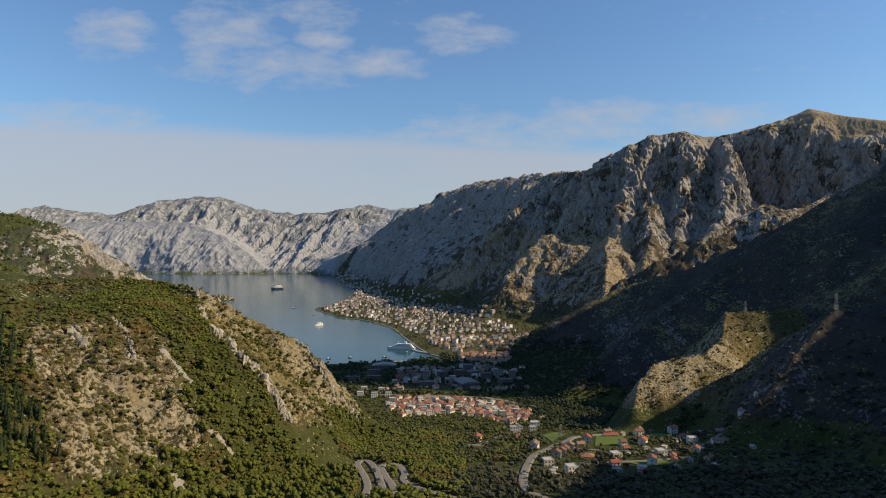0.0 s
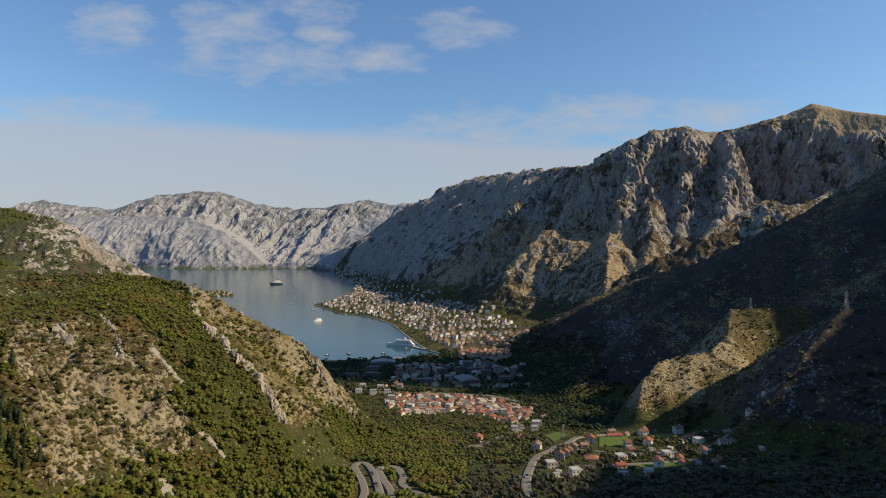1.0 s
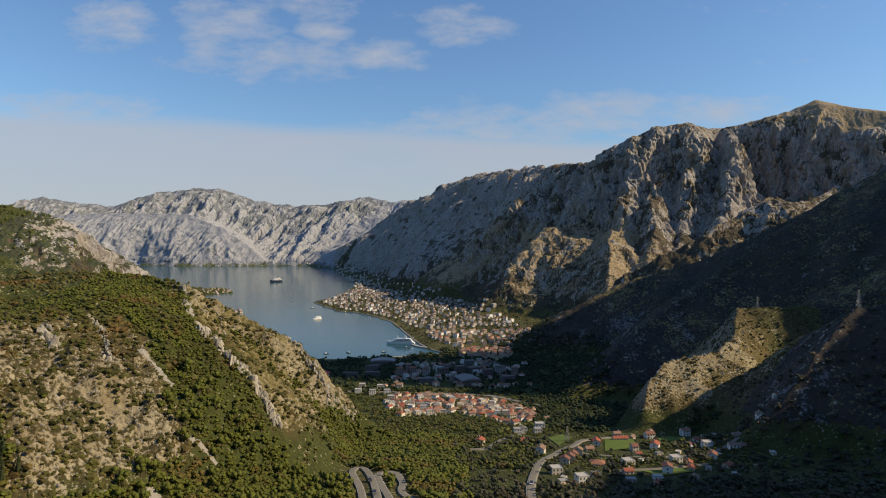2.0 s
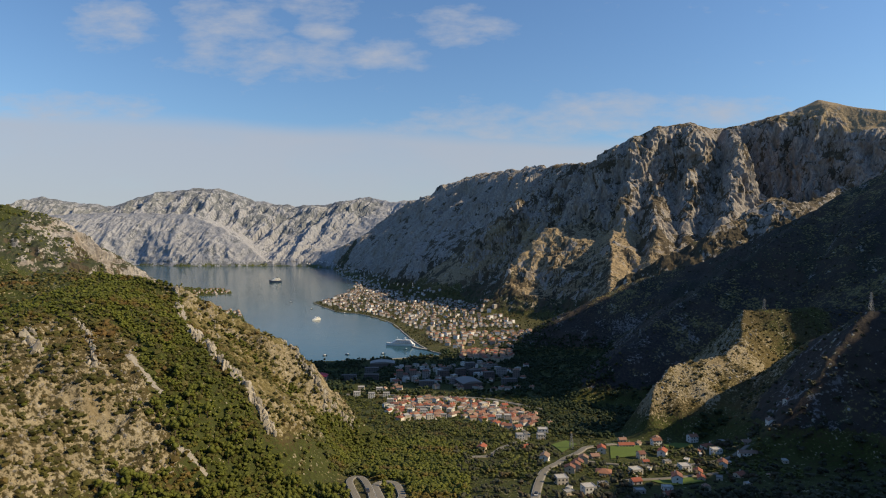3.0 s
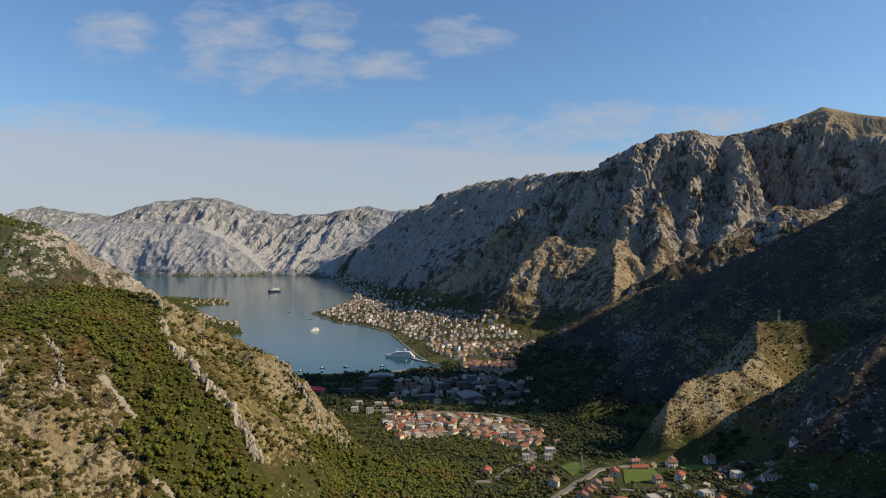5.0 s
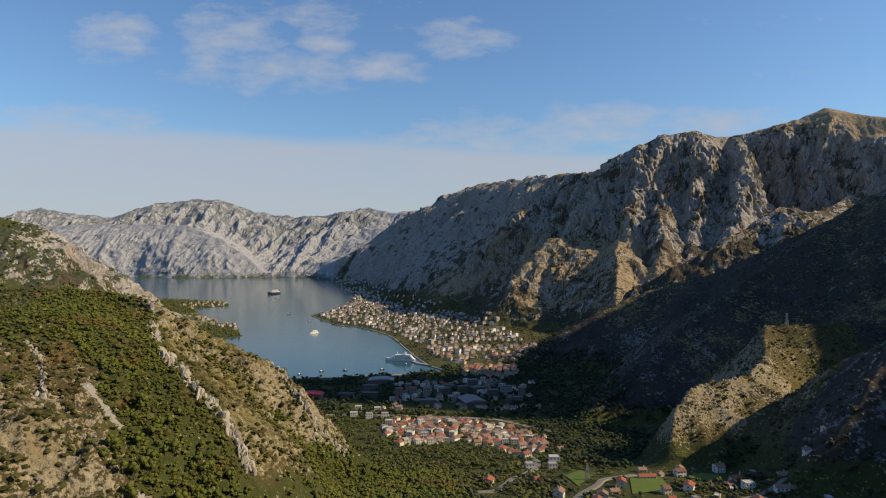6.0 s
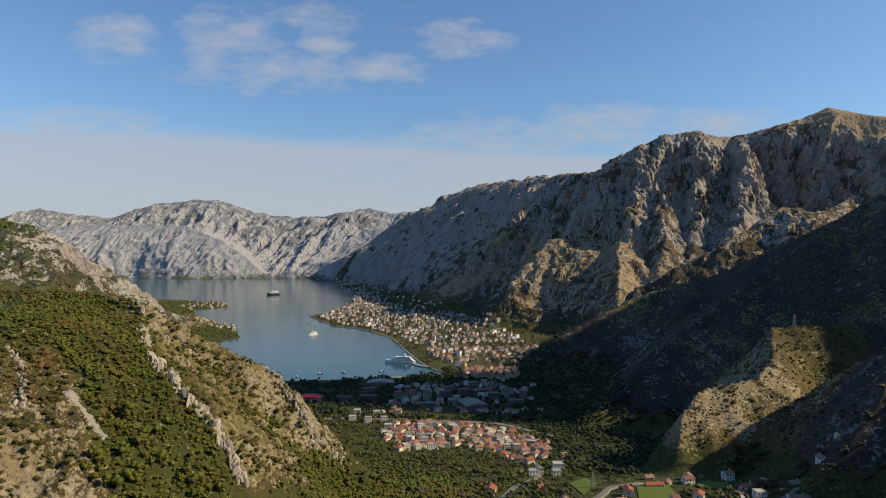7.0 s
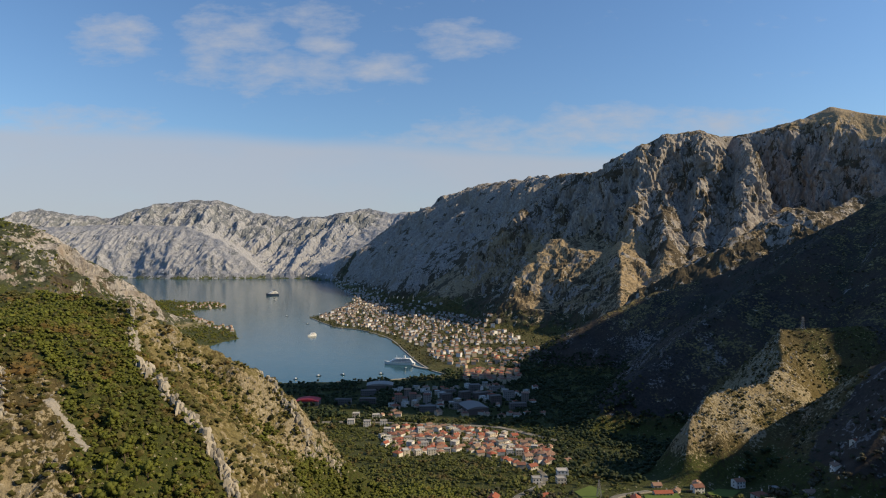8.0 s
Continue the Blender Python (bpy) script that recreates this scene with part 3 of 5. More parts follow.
BARK = plain_material("bark", [(0.10, 0.075, 0.055), (0.13, 0.10, 0.075)], 0.95, 0.4, relief=0.03)
ROCK = plain_material("limestone_block", [(0.32, 0.295, 0.25), (0.22, 0.20, 0.17), (0.38, 0.345, 0.285)], 0.95, 1.2, relief=0.25)
PLASTER = plain_material("house_plaster", [(0.66, 0.62, 0.55), (0.78, 0.76, 0.72), (0.56, 0.47, 0.36), (0.66, 0.58, 0.47), (0.80, 0.78, 0.74), (0.50, 0.45, 0.38)], 0.9, 2.5)
# grey walls toned down: the shade over the town blocks is in the colour
SHADE_PLASTER = plain_material("shade_grey_render", [(0.17, 0.16, 0.155), (0.26, 0.22, 0.19), (0.14, 0.115, 0.105), (0.34, 0.32, 0.30)], 0.9, 3)
TOWN_PLASTER = plain_material("town_plaster", [(0.54, 0.53, 0.53), (0.80, 0.80, 0.81), (0.32, 0.29, 0.26), (0.84, 0.84, 0.85), (0.48, 0.45, 0.42), (0.70, 0.69, 0.68), (0.80, 0.79, 0.79)], 0.9, 3)
STONEWORK = plain_material("old_town_stone", [(0.50, 0.43, 0.33), (0.56, 0.47, 0.34), (0.46, 0.40, 0.33)], 0.95, 2)
TILES = plain_material("terracotta_tiles", [(0.28, 0.105, 0.068), (0.31, 0.155, 0.10), (0.20, 0.10, 0.075), (0.30, 0.19, 0.14), (0.33, 0.105, 0.066), (0.24, 0.17, 0.13)], 0.85, 1.2, relief=0.08)
TOWN_TILES = plain_material("weathered_tiles", [(0.22, 0.145, 0.10), (0.32, 0.22, 0.155), (0.16, 0.10, 0.07), (0.27, 0.16, 0.105)], 0.9, 1.5)
FLAT_ROOF = plain_material("concrete_roof", [(0.34, 0.33, 0.31), (0.24, 0.23, 0.22), (0.48, 0.46, 0.43)], 0.9, 2)
# darker copy of concrete_roof for the blocks that stand in shade
SHADED_BLOCK_ROOF = plain_material("shaded_flat_roof", [(0.17, 0.15, 0.135), (0.23, 0.215, 0.20), (0.13, 0.115, 0.105)], 0.9, 3)
WINDOW = plain_material("dark_window_glass", [(0.03, 0.035, 0.045)], 0.15, 1)
WOOD = plain_material("brown_door_wood", [(0.14, 0.08, 0.045)], 0.7, 0.4)
ASPHALT = plain_material("worn_asphalt", [(0.20, 0.185, 0.155)], 0.95, 6)
PAINT = plain_material("white_road_paint", [(0.40, 0.39, 0.36)], 0.8, 1)
LAWN = plain_material("mown_grass", [(0.10, 0.145, 0.028)], 0.95, 5)
QUAY = plain_material("pale_quay_stone", [(0.36, 0.34, 0.31)], 0.9, 4)
SHIP_WHITE = plain_material("white_ship_paint", [(0.80, 0.80, 0.79)], 0.35, 6)
SHIP_DARK = plain_material("dark_blue_hull_paint", [(0.030, 0.045, 0.085)], 0.35, 5)
STEEL = plain_material("galvanised_steel", [(0.32, 0.33, 0.34)], 0.5, 1, metallic=0.6)
RED_SHEET = plain_material("red_sheet_roof", [(0.42, 0.035, 0.05)], 0.6, 4)
CAR_PAINT = plain_material("car_paint", [(0.55, 0.55, 0.56), (0.05, 0.055, 0.07), (0.16, 0.16, 0.17)], 0.3, 2)
RUBBER = plain_material("black_rubber", [(0.02, 0.02, 0.02)], 0.8, 0.3)

# ---------------------------------------------------------------- cover of the ground
def to_line(x, y, line):
    """Metres from plan points to a polyline."""
    best = np.full(np.shape(x), 1e9)
    for (ax, ay), (bx, by) in zip(line, line[1:]):
        t = np.clip(((x - ax) * (bx - ax) + (y - ay) * (by - ay)) / ((bx - ax) ** 2 + (by - ay) ** 2), 0, 1)
        best = np.minimum(best, np.hypot(x - ax - t * (bx - ax), y - ay - t * (by - ay)))
    return best


def covers(X, Y, Z, STEEP, SHORE):
    """Shares of rock, greenery, dry grass and scree over the plan."""
    broad, patch, spot = fbm(X / 150, Y / 150, 71, 3), fbm(X / 45, Y / 45, 72, 3), fbm(X / 14, Y / 14, 73, 3)
    floor = 0.155 * np.maximum(0, 632 - Y)
    hill = step(6, 24, Z - floor - 4) * ((X < -20) & (Y < 700))
    right = np.where(Y > 680, step(3, 14, Z), step(8, 30, Z - floor)) * (X > 40) * (Y < 1100)
    mount = step(900, 1150, Y) * (X > -500) * step(15, 60, Z)
    far = step(3300, 3600, Y)
    rear = step(900, 1000, Y) * (X < -380) * (Y < 3000)
    right = right * (1 - mount)
    valley = np.clip(1 - hill - right - mount - far - rear, 0, 1)
    # the near hill: its bands run down the slope beside the grey rib
    band = (X + 120) * 0.72 + (Y - 338) * 0.70 + 5 * patch
    top = step(124, 136, Z + 4 * patch)
    grassy, woods, stony = step(2, 14, band), step(-44, -36, band) * step(6, -4, band), step(-112, -96, band) * step(-34, -46, band) * step(8, -8, Y - (304 + 0.35 * (X + 156)) + 9 * patch)
    verge = step(9, 4, to_line(X, Y, HAIRPIN))
    lower = step(80, 60, Z + 8 * patch)
    hill_rock = stony * (0.33 + 0.22 * step(0.12, 0.36, STEEP) + 0.30 * spot + 0.28 * patch) * (1 - 0.8 * lower) + grassy * (0.10 + 0.62 * step(0.30, 0.50, STEEP + 0.15 * patch)) + 0.12 * top
    hill_green = woods * 0.9 + stony * (0.22 + 0.5 * patch) + (1 - woods - stony) * (0.68 + 0.3 * patch) + lower * 0.5 - grassy * (0.55 - 0.4 * lower) + 0.45 * top - 0.1 * verge
    hill_dry = grassy * (0.75 + 0.4 * patch) * (1 - lower) + stony * 0.30 + top * (0.10 + 0.6 * patch) + 0.35 * verge
    hill_rock = hill_rock * (1 - verge)
    # more pale rock on the mountain beyond y 1800 stands in for haze
    rock = (hill * hill_rock
            + right * (0.04 + 0.42 * step(44, 14, to_line(X, Y, [r[:2] for r in RIB_A])) * step(265, 215, X) + 0.45 * step(0.18, 0.42, STEEP) + 0.5 * patch + 0.5 * spot - 0.28 * step(225, 310, X) - 0.24 * step(480, 440, Y))
            + mount * (0.34 + 0.4 * step(1800, 2300, Y) + 0.50 * step(0.28, 0.54, STEEP) + 0.7 * patch - 0.4 * step(860, 960, X) * step(420, 450, Z))
            + far * (0.85 - 0.42 * step(4330, 4480, Y - 0.12 * X * (X > -1300)) + 0.3 * patch + 0.3 * broad - 0.6 * step(40, 8, Z))
            + rear * (0.44 * step(95, 55, to_line(X, Y, [r[:2] for r in REAR_HILL[2:]]) + 30 * patch) * step(-850, -780, X) + 0.4 * step(0.20, 0.46, STEEP) + 0.25 * patch + 0.2 * spot))
    brushy = mount * step(480, 400, X) * step(260, 200, Z) * (Y < 2000)
    rock = rock - 0.34 * brushy
    green = 0.18 * brushy + (hill * hill_green + valley * (0.85 - 0.25 * verge - 0.28 * step(880, 960, Y)) + rear * (1.0 - 0.45 * step(0.25, 0.5, STEEP) + 0.5 * patch)
             + right * (0.14 + 0.7 * patch + 0.28 * step(225, 310, X)) + mount * (0.14 + 0.6 * patch - 0.7 * step(860, 960, X) * step(400, 440, Z) + 0.12 * step(110, 40, Z)) + far * (0.05 + 0.7 * step(26, 6, Z)))
    dry = (hill * hill_dry + valley * (0.35 * verge + 0.12 * step(880, 960, Y)) + right * (0.2 + 0.5 * broad) + mount * (0.24 + 0.9 * broad + 0.6 * step(0.14, 0.06, STEEP) + 0.30 * brushy + 1.1 * step(860, 960, X) * step(400, 440, Z))
           + far * 0.1)
    scree = np.zeros_like(rock)
    for ax, ay, bx, by, wide in SCREE:
        t = np.clip(((X - ax) * (bx - ax) + (Y - ay) * (by - ay)) / ((bx - ax) ** 2 + (by - ay) ** 2), 0, 1)
        scree = np.maximum(scree, step(1.25, 0.75, np.hypot(X - ax - t * (bx - ax), Y - ay - t * (by - ay)) / wide + 0.3 * spot))
    region = np.select([far > 0.5, rear > 0.5, hill > 0.5, mount > 0.5, right > 0.5], [4, 5, 1, 3, 2], 0)
    region = np.where((region == 1) & (band > 6), 11, region)
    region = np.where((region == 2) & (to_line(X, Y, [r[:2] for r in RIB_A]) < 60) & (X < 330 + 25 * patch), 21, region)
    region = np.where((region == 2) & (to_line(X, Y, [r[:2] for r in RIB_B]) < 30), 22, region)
    return np.stack([rock, green, dry, scree], -1), region


# bare gravel chutes and the quarry floor on the near hill: from, to, half width
SCREE = [(-137, 292, -121, 285, 1.5), (-108, 269, -98, 272, 1.0), (-108, 243, -105, 239, 2.8), (-149, 372, -140, 356, 0.9)]
COVER, REGION = covers(X, Y, Z, STEEP, SHORE)

# the near hill has a finer sheet, with broken rock where it is bare
HILL_X, HILL_Y, HILL_GAP = (-285, -15), (140, 450), 1.05
HX, HY = np.meshgrid(np.arange(HILL_X[0], HILL_X[1], HILL_GAP), np.arange(HILL_Y[0], HILL_Y[1], HILL_GAP))
HZ, HSHORE = height(HX, HY)
hn = face_normals(np.stack([HX, HY, HZ], -1))
HCOVER, HREGION = covers(HX, HY, HZ, 1 - hn[..., 2], HSHORE)
bare = step(0.05, 0.55, HCOVER[..., 0] + 0.25 * fbm(HX / 9, HY / 9, 75, 3)) * step(0, 14, np.minimum(np.minimum(HX - HILL_X[0], HILL_X[1] - HX), np.minimum(HY - HILL_Y[0], HILL_Y[1] - HY)))
bx, by = HX + 5 * fbm(HX / 16, HY / 16, 76, 2), HY + 5 * fbm(HX / 16, HY / 16, 77, 2)
HZ = HZ + bare * (2.6 * (ridged(bx / 15, by / 22, 78, 2) - 0.66) * 2 + 1.5 * (ridged(bx / 6.5, by / 8, 79, 2) - 0.66) * 2 + 0.8 * (ridged(bx / 2.9, by / 3.3, 80, 2) - 0.66) * 2)
HXYZ = np.stack([HX, HY, HZ], -1)
HNORMAL = face_normals(HXYZ)

index = np.arange(NR * NC).reshape(NR, NC)
quads = np.stack([index[:-1, :-1], index[:-1, 1:], index[1:, 1:], index[1:, :-1]], -1).reshape(-1, 4)


def sheet(name, points, faces, mat, colours=None, smooth=True, normals=None):
    """A mesh object from arrays of points and of faces with equally many corners."""
    me = bpy.data.meshes.new(name)
    me.vertices.add(len(points))
    me.vertices.foreach_set("co", points.astype(np.float32).ravel())
    me.loops.add(faces.size)
    me.loops.foreach_set("vertex_index", faces.astype(np.int32).ravel())
    me.polygons.add(len(faces))
    me.polygons.foreach_set("loop_start", np.arange(0, faces.size, faces.shape[1], dtype=np.int32))
    me.update(calc_edges=True)
    me.polygons.foreach_set("use_smooth", np.full(len(faces), smooth, bool))
    if colours is not None:
        me.color_attributes.new("cover", "FLOAT_COLOR", "POINT").data.foreach_set("color", colours.astype(np.float32).ravel())
    if normals is not None:
        me.normals_split_custom_set_from_vertices(normals.tolist())
    me.materials.append(mat)
    return new(name, me)


def region_sheet(name, number, mat, label, category="", kind="", parent=None):
    """The faces of the sheet that belong to one landform."""
    faces = quads[FACE_REGION == number]
    used, compact = np.unique(faces, return_inverse=True)
    ob = sheet(name, XYZ.reshape(-1, 3)[used], compact.reshape(-1, 4), mat, COVER.reshape(-1, 4)[used], True, NORMAL.reshape(-1, 3)[used])
    ob.parent = parent
    return tagged(ob, label, category, kind=kind)


IN_CRAG = np.zeros(X.shape, bool)
for name, (x0, x1, dx, y0, y1, dy) in [c[:2] for c in CRAGS]:
    IN_CRAG |= (X > x0 + 4) & (X < x1 - 4) & (Y > y0 + 8) & (Y < y1 - 6) & (Z > 12.5) & (SHORE > 20)
IN_HILL = (X > HILL_X[0] + 3) & (X < HILL_X[1] - 5) & (Y > HILL_Y[0] + 3) & (Y < HILL_Y[1] - 5)
REGION = np.where(IN_CRAG | IN_HILL, -2, REGION)
FACE_REGION = np.where(np.maximum(Z[:-1, :-1], Z[1:, 1:]) < -4, -1, REGION[:-1, :-1]).ravel()  # the deep bed of the bay is left out
region_sheet("ground", 0, GROUND, "wooded valley floor sloping down to the bay", "ground", "structure")
near_hill = region_sheet("hill", 1, GROUND, "steep green hill with grey limestone ribs and dry grass", "hill")
slope = region_sheet("mountain_slope", 2, SHADED_SLOPE_GROUND, "shaded scrub slope with sunlit limestone spurs", "mountain slope")
high_mountain = region_sheet("mountain", 3, MOUNTAIN_GROUND, "high grey limestone mountain with sheer cliffs above the town", "mountain")
hi = np.arange(HX.size).reshape(HX.shape)
hquads = np.stack([hi[:-1, :-1], hi[:-1, 1:], hi[1:, 1:], hi[1:, :-1]], -1).reshape(-1, 4)
grassy = (HREGION[:-1, :-1] == 11).ravel()
for name, chosen, text in (("hill_face", ~grassy, "green slope with broken limestone"), ("grassy_spur", grassy, "dry straw-coloured grass slope with crags")):
    used, compact = np.unique(hquads[chosen], return_inverse=True)
    face = sheet(name, HXYZ.reshape(-1, 3)[used], compact.reshape(-1, 4), GROUND, HCOVER.reshape(-1, 4)[used], True, HNORMAL.reshape(-1, 3)[used])
    face.parent = near_hill
    tagged(face, text)
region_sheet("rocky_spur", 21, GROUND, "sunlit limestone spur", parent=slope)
region_sheet("rocky_spur", 22, SHADED_SLOPE_GROUND, "shaded limestone spur", parent=slope)
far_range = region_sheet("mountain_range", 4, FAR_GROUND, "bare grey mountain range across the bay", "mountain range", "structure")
rear_hill = region_sheet("wooded_hill", 5, GROUND, "green hill with a bare rocky end above the shore", "hill")
for name, area, gx, gy, gz, shore, p in CRAG_SHEETS:
    tint = covers(gx, gy, p[..., 2], 1 - face_normals(p)[..., 2], shore)[0]
    ci = np.arange(gx.size).reshape(gx.shape)
    cquads = np.stack([ci[:-1, :-1], ci[:-1, 1:], ci[1:, 1:], ci[1:, :-1]], -1).reshape(-1, 4)
    cquads = cquads[((gz > 10) & (shore > 15))[:-1, :-1].ravel()]
    used, compact = np.unique(cquads, return_inverse=True)
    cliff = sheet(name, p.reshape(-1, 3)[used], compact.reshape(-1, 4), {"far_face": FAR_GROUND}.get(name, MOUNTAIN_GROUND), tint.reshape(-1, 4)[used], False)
    cliff.parent = {"far_face": far_range, "rocky_end": rear_hill}.get(name, high_mountain)
    tagged(cliff, {"cliff_face": "sheer ribbed grey cliffs above broken foothills", "shore_wall": "steep shaded mountainside above the shore", "far_face": "bare ribbed limestone face", "rocky_end": "bare rocky end of the hill"}[name])

wx = np.array([[-4200, 700, 0], [200, 700, 0], [200, 4000, 0], [-4200, 4000, 0]], float)
water = tagged(sheet("water", wx, np.array([[0, 1, 2, 3]]), WATER), "calm dark blue water of a long bay", "water", kind="structure")


FIELD = np.concatenate([Z[..., None], COVER], -1)
HFIELD = np.concatenate([HZ[..., None], HCOVER], -1)


def ground_at(x, y):
    """Height of the sheet and its cover at plan points."""
    x, y = np.atleast_1d(np.asarray(x, float)), np.atleast_1d(np.asarray(y, float))
    r = np.interp(y, ys, np.arange(NR))
    c = np.interp(x / np.interp(y, ys, half), 0.42 * u + 0.58 * u**3, np.arange(NC))
    r0, c0 = np.minimum(r.astype(int), NR - 2), np.minimum(c.astype(int), NC - 2)
    fr, fc = (r - r0)[:, None], (c - c0)[:, None]
    v = (FIELD[r0, c0] * (1 - fr) + FIELD[r0 + 1, c0] * fr) * (1 - fc) + (FIELD[r0, c0 + 1] * (1 - fr) + FIELD[r0 + 1, c0 + 1] * fr) * fc
    near = (x > HILL_X[0]) & (x < HILL_X[1] - 1) & (y > HILL_Y[0]) & (y < HILL_Y[1] - 1)
    r, c = (y[near] - HILL_Y[0]) / HILL_GAP, (x[near] - HILL_X[0]) / HILL_GAP
    r0, c0 = np.minimum(r.astype(int), HX.shape[0] - 2), np.minimum(c.astype(int), HX.shape[1] - 2)
    fr, fc = (r - r0)[:, None], (c - c0)[:, None]
    v[near] = (HFIELD[r0, c0] * (1 - fr) + HFIELD[r0 + 1, c0] * fr) * (1 - fc) + (HFIELD[r0, c0 + 1] * (1 - fr) + HFIELD[r0 + 1, c0 + 1] * fr) * fc
    return v[:, 0], v[:, 1:]


def floor_z(x, y):
    return float(ground_at(x, y)[0][0])


def within(x, y, ring):
    """Whether plan points lie inside a ring."""
    return shore_distance(np.asarray(x, float), np.asarray(y, float), ring) < 0

# ---------------------------------------------------------------- roads, lawns, quay
def smooth_line(line, gap):
    """Points every gap metres along a rounded polyline."""
    p = np.array([line[0]] + list(line) + [line[-1]], float)
    out = []
    for a, b, c, d in zip(p, p[1:], p[2:], p[3:]):
        k = max(2, int(np.hypot(*(c - b)) / gap))
        t = np.linspace(0, 1, k, endpoint=False)[:, None]
        out.append(0.5 * (2 * b + (c - a) * t + (2 * a - 5 * b + 4 * c - d) * t**2 + (3 * b - a - 3 * c + d) * t**3))
    return np.concatenate(out + [p[-1:]])


def strip(name, line, width, mat, lift, gap=1.5, parent=None, offset=0.0):
    """A band with a rounded course laid on the ground."""
    p = smooth_line(line, gap)
    t = np.gradient(p, axis=0)
    t /= np.linalg.norm(t, axis=1, keepdims=True)
    side = np.stack([-t[:, 1], t[:, 0]], 1)
    mid = ground_at(p[:, 0], p[:, 1])[0]
    rows = []
    for k in (-1, -0.5, 0, 0.5, 1):
        q = p + side * (offset + k * width / 2)
        z = np.maximum(ground_at(q[:, 0], q[:, 1])[0], mid - 0.4) + lift
        rows.append(np.stack([q[:, 0], q[:, 1], z], 1))
    rows = [rows[0] - (0, 0, 1.2)] + rows + [rows[-1] - (0, 0, 1.2)]
    pts = np.stack(rows, 1)
    i = np.arange(pts.shape[0] * pts.shape[1]).reshape(pts.shape[:2])
    faces = np.stack([i[:-1, 1:], i[:-1, :-1], i[1:, :-1], i[1:, 1:]], -1).reshape(-1, 4)
    ob = sheet(name, pts.reshape(-1, 3), faces, mat)
    ob.parent = parent
    return ob


ROAD_LABELS = ["grey hairpin road winding up the wooded hillside", "narrow asphalt lane past the village houses", "pale lane between trees", "village lane beside gardens",
               "short lane between houses", "wide road along the town's edge"]
for (line, width), text in zip(ROADS, ROAD_LABELS):
    road = tagged(strip("road", line, width, ASPHALT, 0.55), text, "road", kind="structure")
    if width > 3.4:
        for side in (-1, 1):
            strip("edge_line", line, 0.14, PAINT, 0.58, parent=road, offset=side * (width / 2 - 0.35))

for ring in FIELDS:
    cx, cy = np.mean(ring, axis=0)
    grid = [(a, b) for a in np.linspace(0, 1, 14) for b in np.linspace(0, 1, 14)]
    q = np.array([(1 - a) * ((1 - b) * np.array(ring[0]) + b * np.array(ring[1])) + a * ((1 - b) * np.array(ring[3]) + b * np.array(ring[2])) for a, b in grid])
    pts = np.column_stack([q, ground_at(q[:, 0], q[:, 1])[0] + 0.4])
    i = np.arange(196).reshape(14, 14)
    tagged(sheet("lawn", pts, np.stack([i[:-1, :-1], i[:-1, 1:], i[1:, 1:], i[1:, :-1]], -1).reshape(-1, 4), LAWN), "bright green mown meadow between houses", "meadow", kind="structure")

QUAY_LINE = [(-150, 862), (-100, 870), (-45, 892), (-15, 908), (-34, 940), (-58, 1008), (-82, 1098), (-124, 1250), (-198, 1375), (-256, 1420), (-350, 1600)]


def wall_along(name, line, width, low, high, mat, gap=6):
    """A wall with a flat top and vertical faces along a line."""
    p = smooth_line(line, gap)
    t = np.gradient(p, axis=0)
    t /= np.linalg.norm(t, axis=1, keepdims=True)
    side = np.stack([-t[:, 1], t[:, 0]], 1) * width / 2
    rows = [np.column_stack([p - side, np.full(len(p), low)]), np.column_stack([p - side, np.full(len(p), high)]),
            np.column_stack([p + side, np.full(len(p), high)]), np.column_stack([p + side, np.full(len(p), low)])]
    pts = np.stack(rows, 1)
    i = np.arange(pts.shape[0] * 4).reshape(-1, 4)
    return sheet(name, pts.reshape(-1, 3), np.stack([i[:-1, 1:], i[:-1, :-1], i[1:, :-1], i[1:, 1:]], -1).reshape(-1, 4), mat, smooth=False)


tagged(wall_along("quay", QUAY_LINE, 1.5, -3, 1.2, QUAY), "pale stone quay along the water's edge", "quay", kind="structure")
tagged(wall_along("jetty", [(-38, 948), (-52, 960), (-62, 976)], 4.5, -3, 1.5, QUAY, 4), "stone jetty beside the moored white ship", "jetty", kind="structure")

# ---------------------------------------------------------------- houses
def part(name, bm, mat, parent, label=""):
    me = bpy.data.meshes.new(name)
    bm.to_mesh(me)
    bm.free()
    me.materials.append(mat)
    ob = new(name, me)
    ob.parent = parent
    return tagged(ob, label)


def box(bm, lo, hi):
    vs = [bm.verts.new((x, y, z)) for z in (lo[2], hi[2]) for x, y in ((lo[0], lo[1]), (hi[0], lo[1]), (hi[0], hi[1]), (lo[0], hi[1]))]
    for f in ((3, 2, 1, 0), (4, 5, 6, 7), (0, 1, 5, 4), (1, 2, 6, 5), (2, 3, 7, 6), (3, 0, 4, 7)):
        bm.faces.new([vs[i] for i in f])
    return vs


def solid(points, faces):
    bm = bmesh.new()
    vs = [bm.verts.new(p) for p in points]
    for f in faces:
        bm.faces.new([vs[i] for i in f])
    bmesh.ops.recalc_face_normals(bm, faces=bm.faces)
    return bm


SHARED = {}


def shared_part(name, key, make, mat, parent, at):
    """A part whose mesh is shared by all alike ones."""
    if key not in SHARED:
        me = bpy.data.meshes.new(name)
        bm = make()
        bm.to_mesh(me)
        bm.free()
        me.materials.append(mat)
        SHARED[key] = me
    ob = new(name, SHARED[key])
    ob.parent = parent
    ob.matrix_basis = at
    return ob


def pane(w, h):
    def make():
        bm = bmesh.new()
        box(bm, (-w / 2, -0.06, 0), (w / 2, 0.06, h))
        return bm
    return make


